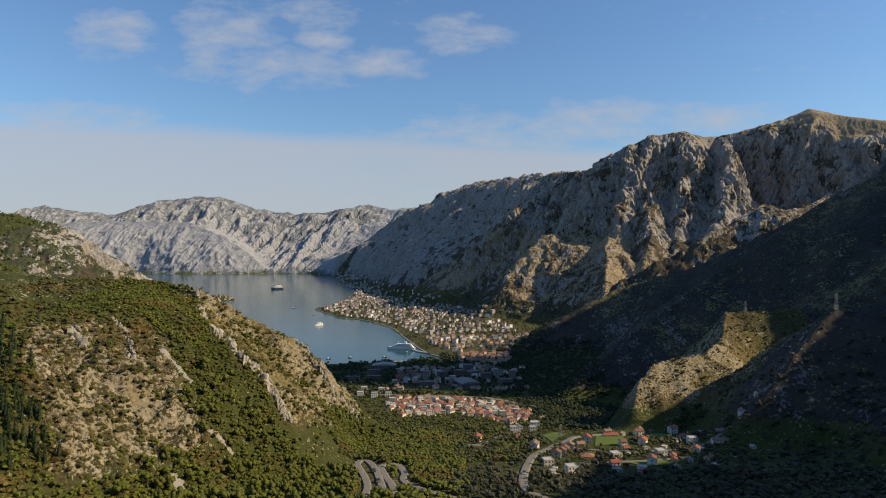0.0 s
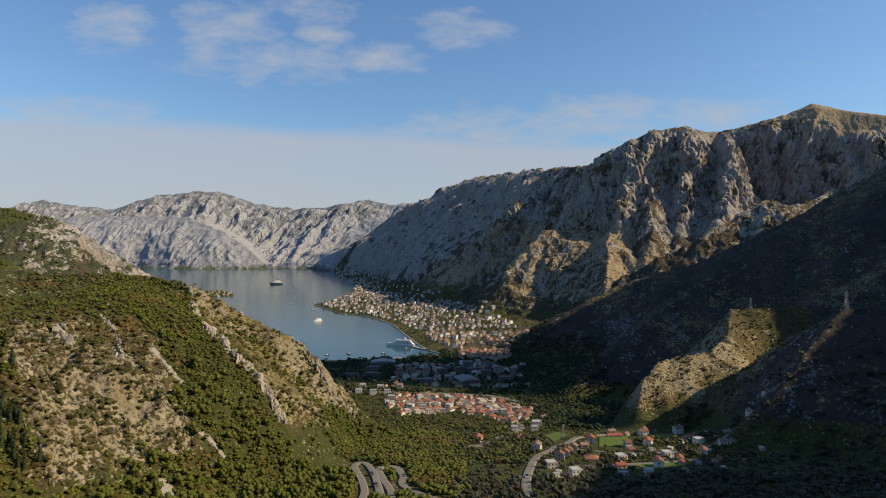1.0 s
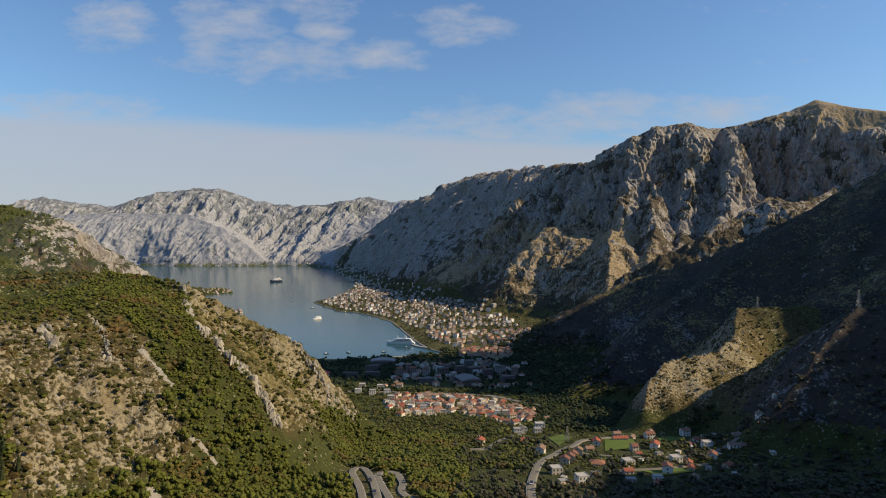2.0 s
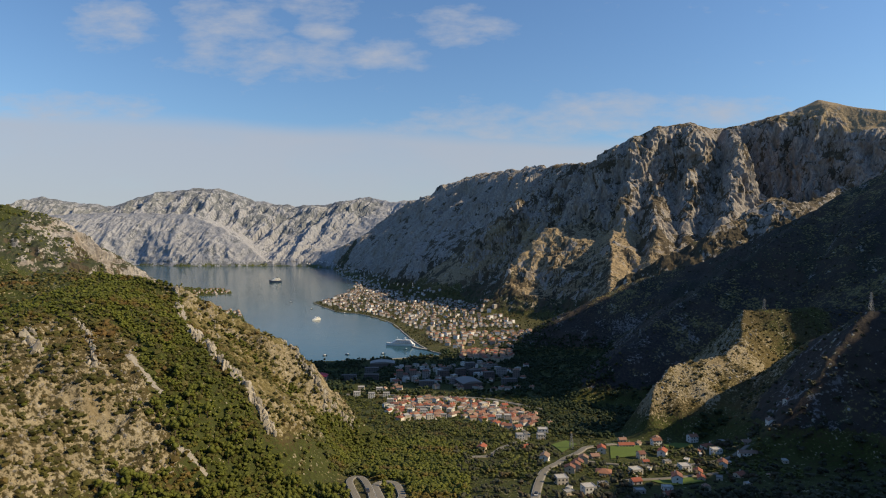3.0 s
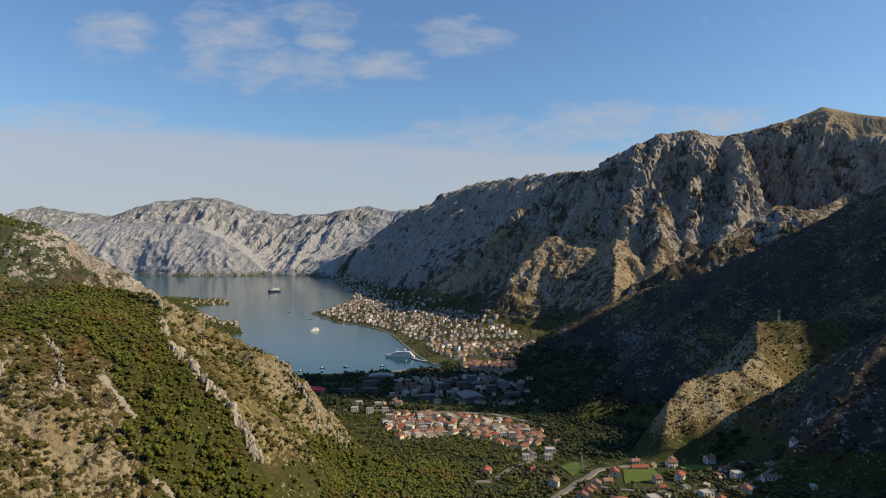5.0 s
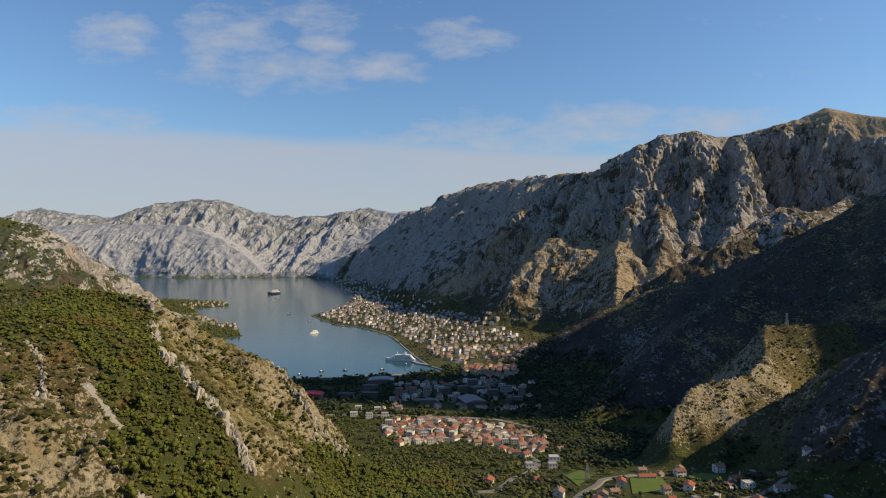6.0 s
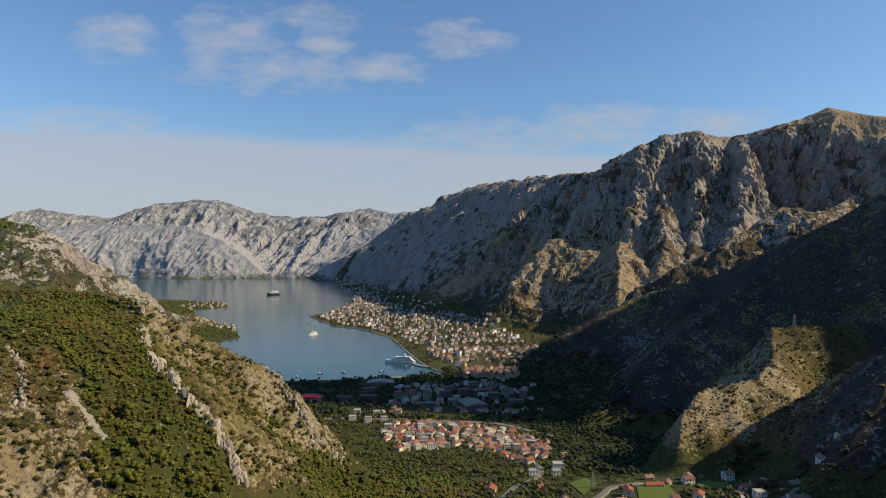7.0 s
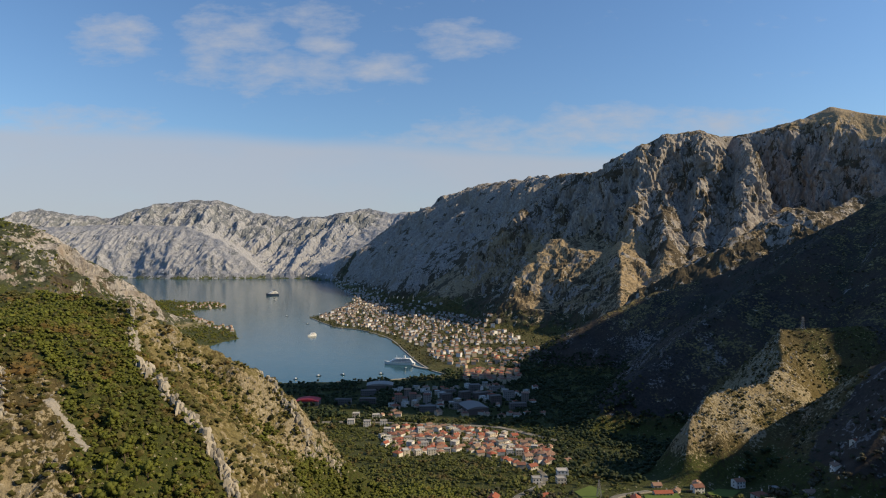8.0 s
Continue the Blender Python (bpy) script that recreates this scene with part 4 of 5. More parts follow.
def house(name, w, d, storeys, roof, wall_mat, roof_mat, label, category, windows=True, chimney=True, pitch=0.42):
    """A house with its ridge along x, its base at z = 0."""
    root = new(name)
    tagged(root, label, category)
    top = 2.9 * storeys
    rise = d / 2 * pitch * 1.15
    if roof == "gable":
        pts = [(x, y, z) for x in (-w / 2, w / 2) for y, z in ((-d / 2, -3), (d / 2, -3), (d / 2, top), (0, top + rise), (-d / 2, top))]
        bm = solid(pts, [(0, 1, 2, 3, 4), (5, 6, 7, 8, 9), (0, 1, 6, 5), (1, 2, 7, 6), (4, 0, 5, 9), (2, 3, 8, 7), (3, 4, 9, 8)])
    else:
        bm = bmesh.new()
        box(bm, (-w / 2, -d / 2, -3), (w / 2, d / 2, top))
    part("wall", bm, wall_mat, root)
    o, th = 0.45, 0.28
    if roof == "gable":
        e = top - o * rise / (d / 2)
        pts = []
        for x in (-w / 2 - o, w / 2 + o):
            pts += [(x, -d / 2 - o, e + 0.03), (x, 0, top + rise + 0.03), (x, d / 2 + o, e + 0.03), (x, d / 2 + o, e + th), (x, 0, top + rise + th + 0.05), (x, -d / 2 - o, e + th)]
        bm = solid(pts, [(0, 1, 4, 5), (1, 2, 3, 4), (6, 7, 10, 11), (7, 8, 9, 10), (0, 1, 7, 6), (1, 2, 8, 7), (2, 3, 9, 8), (3, 4, 10, 9), (4, 5, 11, 10), (5, 0, 6, 11)])
    elif roof == "hip":
        r = max(0.4, w / 2 - d / 2)
        a, b = w / 2 + o, d / 2 + o
        pts = [(-a, -b, top), (a, -b, top), (a, b, top), (-a, b, top), (-a, -b, top + th), (a, -b, top + th), (a, b, top + th), (-a, b, top + th), (-r, 0, top + rise + th), (r, 0, top + rise + th)]
        bm = solid(pts, [(0, 1, 2, 3), (0, 1, 5, 4), (1, 2, 6, 5), (2, 3, 7, 6), (3, 0, 4, 7), (4, 5, 9, 8), (6, 7, 8, 9), (5, 6, 9), (7, 4, 8)])
    else:
        bm = bmesh.new()
        box(bm, (-w / 2 - 0.15, -d / 2 - 0.15, top), (w / 2 + 0.15, d / 2 + 0.15, top + 0.25))
        for lo, hi in (((-w / 2, -d / 2, top), (w / 2, -d / 2 + 0.25, top + 0.7)), ((-w / 2, d / 2 - 0.25, top), (w / 2, d / 2, top + 0.7)),
                       ((-w / 2, -d / 2 + 0.26, top), (-w / 2 + 0.25, d / 2 - 0.26, top + 0.7)), ((w / 2 - 0.25, -d / 2 + 0.26, top), (w / 2, d / 2 - 0.26, top + 0.7))):
            box(bm, lo, hi)
    part("roof", bm, roof_mat, root)
    if chimney:
        bm = bmesh.new()
        box(bm, (w * 0.22, d * 0.12, top), (w * 0.22 + 0.7, d * 0.12 + 0.7, top + rise + 1.0))
        stack = part("chimney", bm, wall_mat, root)
        bm = bmesh.new()
        box(bm, (w * 0.22 - 0.1, d * 0.12 - 0.1, top + rise + 1.0), (w * 0.22 + 0.8, d * 0.12 + 0.8, top + rise + 1.15))
        part("cap", bm, FLAT_ROOF, stack)
    if windows:
        count = max(2, int(w / 3.0))
        for s in range(storeys):
            for k in range(count):
                x = (k + 0.5) * w / count - w / 2
                for side in (-1, 1):
                    if s == 0 and k == 0 and side == -1:
                        shared_part("door", "door", pane(1.1, 2.1), WOOD, root, pose(x, -d / 2 - 0.02, 0.05))
                        continue
                    shared_part("window", "window", pane(1.15, 1.35), WINDOW, root, pose(x, side * d / 2, 2.9 * s + 0.95))
            for side in (-1, 1):
                shared_part("window", "window", pane(1.15, 1.35), WINDOW, root, pose(side * w / 2, 0, 2.9 * s + 0.95, rz=90))
    return root


PROTOTYPES = {}


def settle(kind, x, y, turn, scale=1.0, group="", label=""):
    """Stands a house of that kind on the ground."""
    corner = [floor_z(x + a, y + b) for a, b in ((-3, -3), (3, -3), (3, 3), (-3, 3))]
    z = 0.5 * (min(corner) + sum(corner) / 4)
    m = pose(x, y, z, rz=turn)
    if kind not in PROTOTYPES:
        ob = PROTOTYPES[kind] = house(*KINDS[kind][:9], **KINDS[kind][9])
        ob.matrix_basis = m @ Matrix.Scale(scale, 4)
    else:
        ob = copy_thing(PROTOTYPES[kind], m)
        ob.scale = (scale,) * 3
    return tagged(ob, label, group=group)


KINDS = {
    "gable": ("village_house", 9, 7.5, 2, "gable", PLASTER, TILES, "two-storey plastered house with a red gabled roof", "house", {}),
    "small": ("village_house", 7, 6, 1, "gable", PLASTER, TILES, "low plastered cottage with a red tiled roof", "house", {}),
    "hip": ("village_house", 11, 9, 1, "hip", PLASTER, TILES, "broad low house with a red hipped roof", "house", {}),
    "flat": ("village_house", 9, 8, 2, "flat", PLASTER, FLAT_ROOF, "white flat-roofed two-storey house", "house", {"chimney": False}),
    "shed": ("shed", 7, 5, 1, "flat", PLASTER, FLAT_ROOF, "low white flat-roofed shed in a yard", "shed", {"chimney": False}),
    "row": ("village_house", 6, 8, 2, "gable", PLASTER, TILES, "narrow gabled house in a row with a red roof", "house", {"chimney": False}),
    "long": ("village_house", 15, 6, 1, "gable", PLASTER, TILES, "long low house with a red tiled roof", "house", {}),
    "suburb_gable": ("suburb_house", 10, 8.5, 2, "gable", PLASTER, TILES, "cream suburban house with a terracotta roof", "house", {"windows": False}),
    "suburb_hip": ("suburb_house", 11, 10, 2, "hip", PLASTER, TILES, "square suburban house with a hipped terracotta roof", "house", {"windows": False}),
    "suburb_flat": ("suburb_house", 11, 9, 3, "flat", PLASTER, FLAT_ROOF, "pale flat-roofed suburban block", "house", {"chimney": False}),
    "block": ("apartment_block", 18, 11, 5, "flat", SHADE_PLASTER, SHADED_BLOCK_ROOF, "grey five-storey apartment block in shade", "apartment block", {"chimney": False}),
    "tower": ("apartment_block", 11, 11, 6, "hip", SHADE_PLASTER, TILES, "six-storey apartment tower with a tiled roof", "apartment block", {"chimney": False, "pitch": 0.25}),
    "slab": ("apartment_block", 26, 10, 3, "flat", SHADE_PLASTER, SHADED_BLOCK_ROOF, "long three-storey grey block", "apartment block", {"chimney": False}),
    "old": ("old_town_house", 9, 8, 3, "hip", STONEWORK, TILES, "ochre stone old-town house with a tiled roof", "house", {"windows": False, "chimney": False}),
    "town": ("town_house", 10, 9, 2, "hip", TOWN_PLASTER, TOWN_TILES, "cream waterside town house with a tiled roof", "house", {"windows": False, "chimney": False}),
    "town_gable": ("town_house", 11, 8, 3, "gable", TOWN_PLASTER, TOWN_TILES, "tall pale town house with a gabled roof", "house", {"windows": False, "chimney": False}),
    "town_flat": ("town_house", 13, 10, 4, "flat", TOWN_PLASTER, FLAT_ROOF, "white flat-roofed town block", "house", {"windows": False, "chimney": False}),
}

VILLAGE = [("gable", 48, 374, 70), ("row", 56, 344, 75), ("row", 60, 351, 75), ("row", 63, 358, 75), ("row", 68, 369, 75), ("flat", 48, 323, 10), ("shed", 48, 304, 20), ("flat", 57, 307, 15),
           ("hip", 72, 341, -15), ("gable", 84, 395, 80), ("small", 77, 382, 10), ("long", 104, 416, 5), ("small", 107, 435, 5), ("gable", 125, 424, 10), ("gable", 117, 389, 60), ("flat", 87, 339, 15),
           ("small", 82, 322, 15), ("shed", 79, 306, 5), ("gable", 102, 325, 75), ("shed", 93, 312, 0), ("flat", 115, 350, 10), ("small", 119, 343, 70), ("gable", 153, 438, 15), ("hip", 153, 413, 20),
           ("flat", 149, 393, 5), ("gable", 138, 359, 65), ("small", 137, 338, 30), ("small", 166, 392, 0), ("gable", 183, 398, 80), ("small", 196, 404, 20), ("long", 160, 378, -5), ("shed", 166, 425, 10),
           ("flat", 57, 449, 5), ("flat", 43, 449, 5), ("gable", 45, 483, 30), ("small", 72, 510, 10), ("small", 42, 412, 15), ("gable", 15, 400, 70), ("gable", 46, 515, 20), ("suburb_flat", 60, 462, 0),
           ("small", 90, 300, 15), ("shed", 66, 318, 10), ("small", 142, 400, 40)]
VILLAGE_SCALE = {"hip": 0.66, "flat": 0.60, "gable": 0.62, "row": 0.62, "long": 0.64, "small": 0.66, "shed": 0.62, "suburb_flat": 0.6}
rng = np.random.default_rng(7)
houses_xy = []
for kind, x, y, turn in VILLAGE:
    settle(kind, x, y, turn, VILLAGE_SCALE.get(kind, 0.9), "village houses")
    houses_xy.append((x, y))



def spaced(ring, count, gap, keep=lambda x, y: True):
    """Random places inside a ring, at least gap metres from any house."""
    r = np.array(ring, float)
    lo, hi = r.min(0), r.max(0)
    out = []
    for _ in range(count * 60):
        if len(out) >= count:
            break
        x, y = rng.uniform(lo, hi)
        if not within([x], [y], ring)[0] or not keep(x, y):
            continue
        if any(abs(x - a) < gap and abs(y - b) < gap and math.hypot(x - a, y - b) < gap for a, b in houses_xy):
            continue
        if any(to_line(np.array([x]), np.array([y]), line)[0] < 0.5 * wide + 4.5 for line, wide in ROADS):
            continue
        houses_xy.append((x, y))
        out.append((x, y))
    return out


def pick(options):
    return options[int(rng.integers(len(options)))]


for x, y in spaced([(45, 296), (100, 300), (150, 330), (205, 392), (190, 420), (120, 440), (60, 400)], 16, 9, lambda x, y: floor_z(x, y) < 58 and not any(within([x], [y], ring)[0] for ring in FIELDS)):
    settle(pick(["shed", "shed", "small", "row"]), x, y, float(rng.uniform(0, 90)), float(rng.uniform(0.42, 0.6)), "village houses")

SUBURB = [(-66, 615), (-58, 648), (-30, 656), (8, 645), (46, 622), (70, 560), (58, 500), (36, 478), (26, 520), (2, 545), (-22, 535), (-44, 530), (-56, 560)]
for x, y in spaced(SUBURB, 165, 6.2):
    settle(pick(["suburb_gable", "suburb_gable", "suburb_hip", "suburb_hip", "suburb_flat"]), x, y, float(rng.normal(20, 25)), float(rng.uniform(0.40, 0.58)), "suburb houses")
for x, y in spaced([(-100, 690), (-100, 655), (-64, 655), (-64, 690)], 5, 12):
    settle("suburb_flat", x, y, 5, 0.6, "suburb houses")

for x, y, kind, turn in ((-62, 742, "tower", 10), (-47, 746, "tower", 10), (-32, 742, "tower", 10), (-54, 768, "tower", 5), (-12, 752, "block", 25), (8, 764, "block", 25), (26, 776, "slab", 25),
                         (-30, 716, "slab", 5), (2, 728, "slab", 20), (40, 745, "block", 15), (62, 730, "slab", 10), (-95, 748, "slab", 0), (-120, 742, "slab", 0), (-100, 790, "slab", 8), (56, 765, "block", 5),
                         (72, 752, "tower", 0), (-10, 790, "slab", 15), (20, 800, "block", 10), (46, 806, "slab", 15)):
    houses_xy.append((x, y))
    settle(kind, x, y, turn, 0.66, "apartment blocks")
for x, y in spaced([(-75, 690), (90, 690), (95, 820), (20, 840), (-75, 810)], 70, 8):
    settle(pick(["suburb_gable", "suburb_hip", "suburb_flat"]), x, y, float(rng.normal(20, 25)), float(rng.uniform(0.45, 0.7)), "suburb houses")

for x, y in spaced([(12, 862), (60, 845), (88, 880), (80, 925), (30, 930), (6, 905)], 48, 8):
    settle("old", x, y, float(rng.normal(15, 12)), float(rng.uniform(0.55, 0.8)), "old town houses")
for x, y in spaced([(0, 950), (90, 940), (130, 1010), (120, 1120), (-50, 1120), (-30, 1020)], 90, 10, lambda x, y: floor_z(x, y) < 35):
    settle(pick(["old", "town", "town_gable"]), x, y, float(rng.normal(15, 20)), float(rng.uniform(0.5, 0.75)), "old town houses")

TOWN = [(-60, 1135), (-112, 1270), (-190, 1400), (-250, 1445), (-340, 1610), (-318, 1700), (-340, 1860), (-372, 2060), (-250, 2060), (-70, 1800), (40, 1560), (110, 1330), (120, 1180)]
for x, y in spaced(TOWN, 295, 11.5, lambda x, y: floor_z(x, y) < 30 and perlin(np.array([x / 70]), np.array([y / 70]), 9)[0] > -0.22):
    settle(pick(["town", "town", "town_gable", "town_gable", "town_flat"]), x, y, float(rng.normal(20, 30)), float(rng.uniform(0.42, 0.68)), "waterside town houses")


def joined_houses(name, places, label, category):
    """Small distant houses in one mesh each of walls and of roofs."""
    root = tagged(new(name), label, category, kind="stuff")
    wall, roof = bmesh.new(), bmesh.new()
    for x, y in places:
        w, d, h, z = rng.uniform(4.5, 7), rng.uniform(4, 6), rng.uniform(3, 5.5), floor_z(x, y)
        m = pose(x, y, z, rz=float(rng.uniform(0, 60)))
        for v in box(wall, (-w / 2, -d / 2, -2), (w / 2, d / 2, h)):
            v.co = m @ v.co
        vs = [roof.verts.new(m @ Vector(p)) for p in ((-w / 2, -d / 2, h + 0.05), (w / 2, -d / 2, h + 0.05), (w / 2, d / 2, h + 0.05), (-w / 2, d / 2, h + 0.05), (-w / 5, 0, h + 2), (w / 5, 0, h + 2))]
        for f in ((0, 1, 5, 4), (2, 3, 4, 5), (1, 2, 5), (3, 0, 4)):
            roof.faces.new([vs[i] for i in f])
    part("wall", wall, TOWN_PLASTER, root)
    part("roof", roof, TOWN_TILES, root)


low = lambda x, y: 0.3 < floor_z(x, y) < 35
joined_houses("distant_houses", spaced([(-372, 2060), (-388, 2290), (-535, 2960), (-660, 3480), (-600, 3480), (-420, 2900), (-260, 2300), (-200, 2060)], 170, 15, low), "small pale houses along the far shore", "houses")
joined_houses("town_quarter", spaced(TOWN, 430, 7.6, lambda x, y: floor_z(x, y) < 30), "close-set small houses of the waterside town", "houses")
joined_houses("shore_hamlet", spaced([(-1150, 3860), (-900, 3830), (-680, 3560), (-640, 3620), (-800, 3900), (-1100, 3960)], 70, 20, low), "white hamlet at the head of the bay", "houses")
joined_houses("headland_houses", spaced([(-650, 1886), (-720, 1780), (-800, 1830), (-790, 2000), (-735, 2015)], 34, 12, low)
              + spaced([(-437, 1325), (-475, 1410), (-580, 1520), (-660, 1650), (-690, 1650), (-600, 1480), (-500, 1370)], 30, 12, low), "red-roofed houses on the wooded headland", "houses")

# ---------------------------------------------------------------- trees, scrub and rocks
def icosphere(cuts):
    bm = bmesh.new()
    bmesh.ops.create_icosphere(bm, subdivisions=cuts, radius=1)
    v = np.array([x.co[:] for x in bm.verts])
    bm.verts.index_update()
    f = np.array([[q.index for q in p.verts] for p in bm.faces])
    bm.free()
    return v, f


ICO1, ICO2 = icosphere(1), icosphere(2)


def unit(n):
    v = rng.normal(size=(n, 3))
    return v / np.linalg.norm(v, axis=1, keepdims=True)


def crown(sprays, size, spread, tall, lobes, lift=0.35):
    """Points and triangles of a leafy crown: uneven clumps of foliage with sprays of leaves round them. About 1 m in radius."""
    centres = unit(lobes) * np.array([spread, spread, 0.42 * tall]) * rng.uniform(0.4, 0.68, (lobes, 1)) + (0, 0, tall * 0.55 + lift)
    radii = rng.uniform(0.40, 0.62, lobes) * spread * (1.5 if lobes == 1 else 1.2 if lobes == 2 else 1)
    v, f = ICO1
    pts, tri = [], []
    for k in range(lobes):
        pts.append(v * rng.uniform(0.55, 1.25, (len(v), 1)) * radii[k] * np.array([1, 1, 0.85]) + centres[k])
        tri.append(f + k * len(v))
    which = rng.integers(lobes, size=sprays)
    at = centres[which] + unit(sprays) * (radii[which] * rng.uniform(0.85, 1.2, sprays))[:, None] * np.array([1, 1, 0.9])
    at[:, 2] = np.maximum(at[:, 2], 0.08)
    a, b = unit(sprays), unit(sprays)
    s = size * rng.uniform(0.5, 1.1, (sprays, 1))
    pts.append(np.stack([at + a * s, at + b * s, at - (a + b) * 0.6 * s], 1).reshape(-1, 3))
    tri.append(np.arange(3 * sprays).reshape(-1, 3) + lobes * len(v))
    return np.concatenate(pts), np.concatenate(tri)


def pointed(sprays, size):
    """A narrow dark evergreen, 1 m in radius and 5 m tall."""
    h = rng.uniform(0, 1, sprays) ** 0.8
    turn = rng.uniform(0, 6.283, sprays)
    r = (1 - h) ** 0.7 * rng.uniform(0.7, 1.05, sprays)
    at = np.stack([np.cos(turn) * r, np.sin(turn) * r, 0.4 + 4.7 * h], 1)
    a, b = unit(sprays), unit(sprays)
    s = size * rng.uniform(0.6, 1.3, (sprays, 1))
    pts = np.stack([at + a * s, at + b * s, at - (a + b) * 0.6 * s], 1).reshape(-1, 3)
    v, f = ICO1
    core = v * np.array([0.6, 0.6, 2.3]) + (0, 0, 2.3)
    core[:, :2] *= np.clip(1.25 - core[:, 2:] / 5, 0.2, 1)
    return np.concatenate([pts, core]), np.concatenate([np.arange(3 * sprays).reshape(-1, 3), f + len(pts)])


def scatter(name, shapes, x, y, sizes, mat, label, category, squash=None, sink=0.15, smooth=False, z=None):
    """Many alike plants or stones in one mesh."""
    z = ground_at(x, y)[0] if z is None else z
    pts, tris, base = [], [], 0
    pickn = rng.integers(len(shapes), size=len(x))
    turn = rng.uniform(0, 6.283, len(x))
    for k, (v, f) in enumerate(shapes):
        sel = np.nonzero(pickn == k)[0]
        if not len(sel):
            continue
        c, s = np.cos(turn[sel])[:, None], np.sin(turn[sel])[:, None]
        size = sizes[sel][:, None]
        tall = size if squash is None else size * squash[sel][:, None]
        px = (v[None, :, 0] * c - v[None, :, 1] * s) * size + x[sel][:, None]
        py = (v[None, :, 0] * s + v[None, :, 1] * c) * size + y[sel][:, None]
        pz = v[None, :, 2] * tall + (z[sel][:, None] - sink * size)
        pts.append(np.stack([px, py, pz], -1).reshape(-1, 3))
        tris.append((f[None] + (np.arange(len(sel)) * len(v))[:, None, None]).reshape(-1, 3) + base)
        base += len(sel) * len(v)
    return tagged(sheet(name, np.concatenate(pts), np.concatenate(tris), mat, smooth=smooth), label, category, kind="stuff")


def free_of_things(x, y, road=0.8, house_gap=4.4):
    ok = np.ones(len(x), bool)
    for line, wide in ROADS:
        ok &= to_line(x, y, line) > wide / 2 + road + (1.3 if line is HAIRPIN else 0)
    for ring in FIELDS:
        ok &= shore_distance(x, y, ring) > 3.0
        ok &= ~((np.abs(x - np.mean(ring, axis=0)[0]) < 12) & (y < ring[0][1] + 2) & (y > ring[0][1] - 12))
    hx = np.array(houses_xy)
    for k in range(0, len(x), 2000):
        d = np.hypot(x[k:k + 2000, None] - hx[:, 0], y[k:k + 2000, None] - hx[:, 1]).min(1)
        ok[k:k + 2000] &= d > house_gap
    return ok


def sow(x0, x1, y0, y1, count, chance, **gaps):
    """Plan points drawn evenly over a stretch of land and kept by chance(x, y, z, cover)."""
    x, y = rng.uniform(x0, x1, count), rng.uniform(y0, y1, count)
    z, c = ground_at(x, y)
    keep = (rng.uniform(0, 1, count) < chance(x, y, z, c)) & (z > 0.6) & (c[:, 3] < 0.2) & (y > 385 - 2.4 * z) & ((y < 420) | (y > 660) | (x > -35 - 0.16 * (y - 92)))
    x, y = x[keep], y[keep]
    keep = free_of_things(x, y, **gaps)
    return x[keep], y[keep]


def hill_band(x, y):
    return (x + 120) * 0.72 + (y - 338) * 0.70


def clumpy(x, y, size, seed, lo=-0.15, hi=0.2):
    return step(lo, hi, fbm(x / size, y / size, seed, 3))


NEAR_TREES = [crown(14, 0.24, rng.uniform(0.9, 1.1), rng.uniform(1.3, 1.8), 3) for _ in range(9)]
MID_TREES = [crown(10, 0.27, rng.uniform(0.9, 1.1), rng.uniform(1.3, 1.8), 3) for _ in range(8)]
FAR_TREES = [crown(5, 0.40, 1.0, rng.uniform(1.2, 1.7), 2) for _ in range(6)]
BUSHES = [crown(9, 0.32, 1.05, rng.uniform(0.8, 1.15), 1, lift=0.05) for _ in range(10)]
TINY_BUSHES = [crown(6, 0.45, 1.0, rng.uniform(0.8, 1.1), 1, lift=0.05) for _ in range(5)]
POINTED = [pointed(60, 0.30) for _ in range(4)]

# woods of the near hill: the gully, the foot and the top
x, y = sow(-215, 5, 150, 425, 19000, lambda x, y, z, c: np.where((hill_band(x, y) > 4) & (x < -48) & (z > 46 + 0.85 * (-54 - x)), 0.06, 1) * np.where((x > -45) | (z < 78), 0.85, np.where((c[:, 1] > 0.72) | (to_line(x, y, [(-130, 391), (-112, 390), (-98, 384), (-90, 372)]) < 8), 0.9, np.where(hill_band(x, y) < -98, 0.95, np.where(z > 127, 0.4 * clumpy(x, y, 22, 90), 0.05)))) * (c[:, 0] < 0.42) * step(-0.45, 0.05, fbm(x / 20, y / 20, 81, 2) + 0.25))
scatter("hillside_woods", NEAR_TREES, x, y, rng.uniform(1.2, 2.3, len(x)) * (0.8 + 0.3 * step(90, 60, ground_at(x, y)[0])), LEAF, "dense olive-green broadleaf woods on the hillside", "woods", squash=rng.uniform(0.6, 0.9, len(x)))
x, y = sow(-270, -30, 140, 440, 32000, lambda x, y, z, c: np.where(hill_band(x, y) > 6, 0.58, 0.85) * clumpy(x, y, 14, 82, -0.35, 0.2) * (c[:, 0] < 0.9) * (z > 60))
scatter("hillside_scrub", BUSHES, x, y, rng.uniform(0.7, 1.7, len(x)) ** 1.2, SHRUB, "brown-green scrub bushes dotted over rock and grass", "scrub", squash=rng.uniform(0.55, 0.95, len(x)))
x, y = sow(-230, -95, 140, 275, 4800, lambda x, y, z, c: 0.45 * step(-96, -112, hill_band(x, y)) * clumpy(x, y, 25, 83, -0.3, 0.15))
scatter("cypress_wood", POINTED, x, y, rng.uniform(0.9, 1.7, len(x)), NEEDLE, "dark narrow evergreens on the lower slope", "woods")
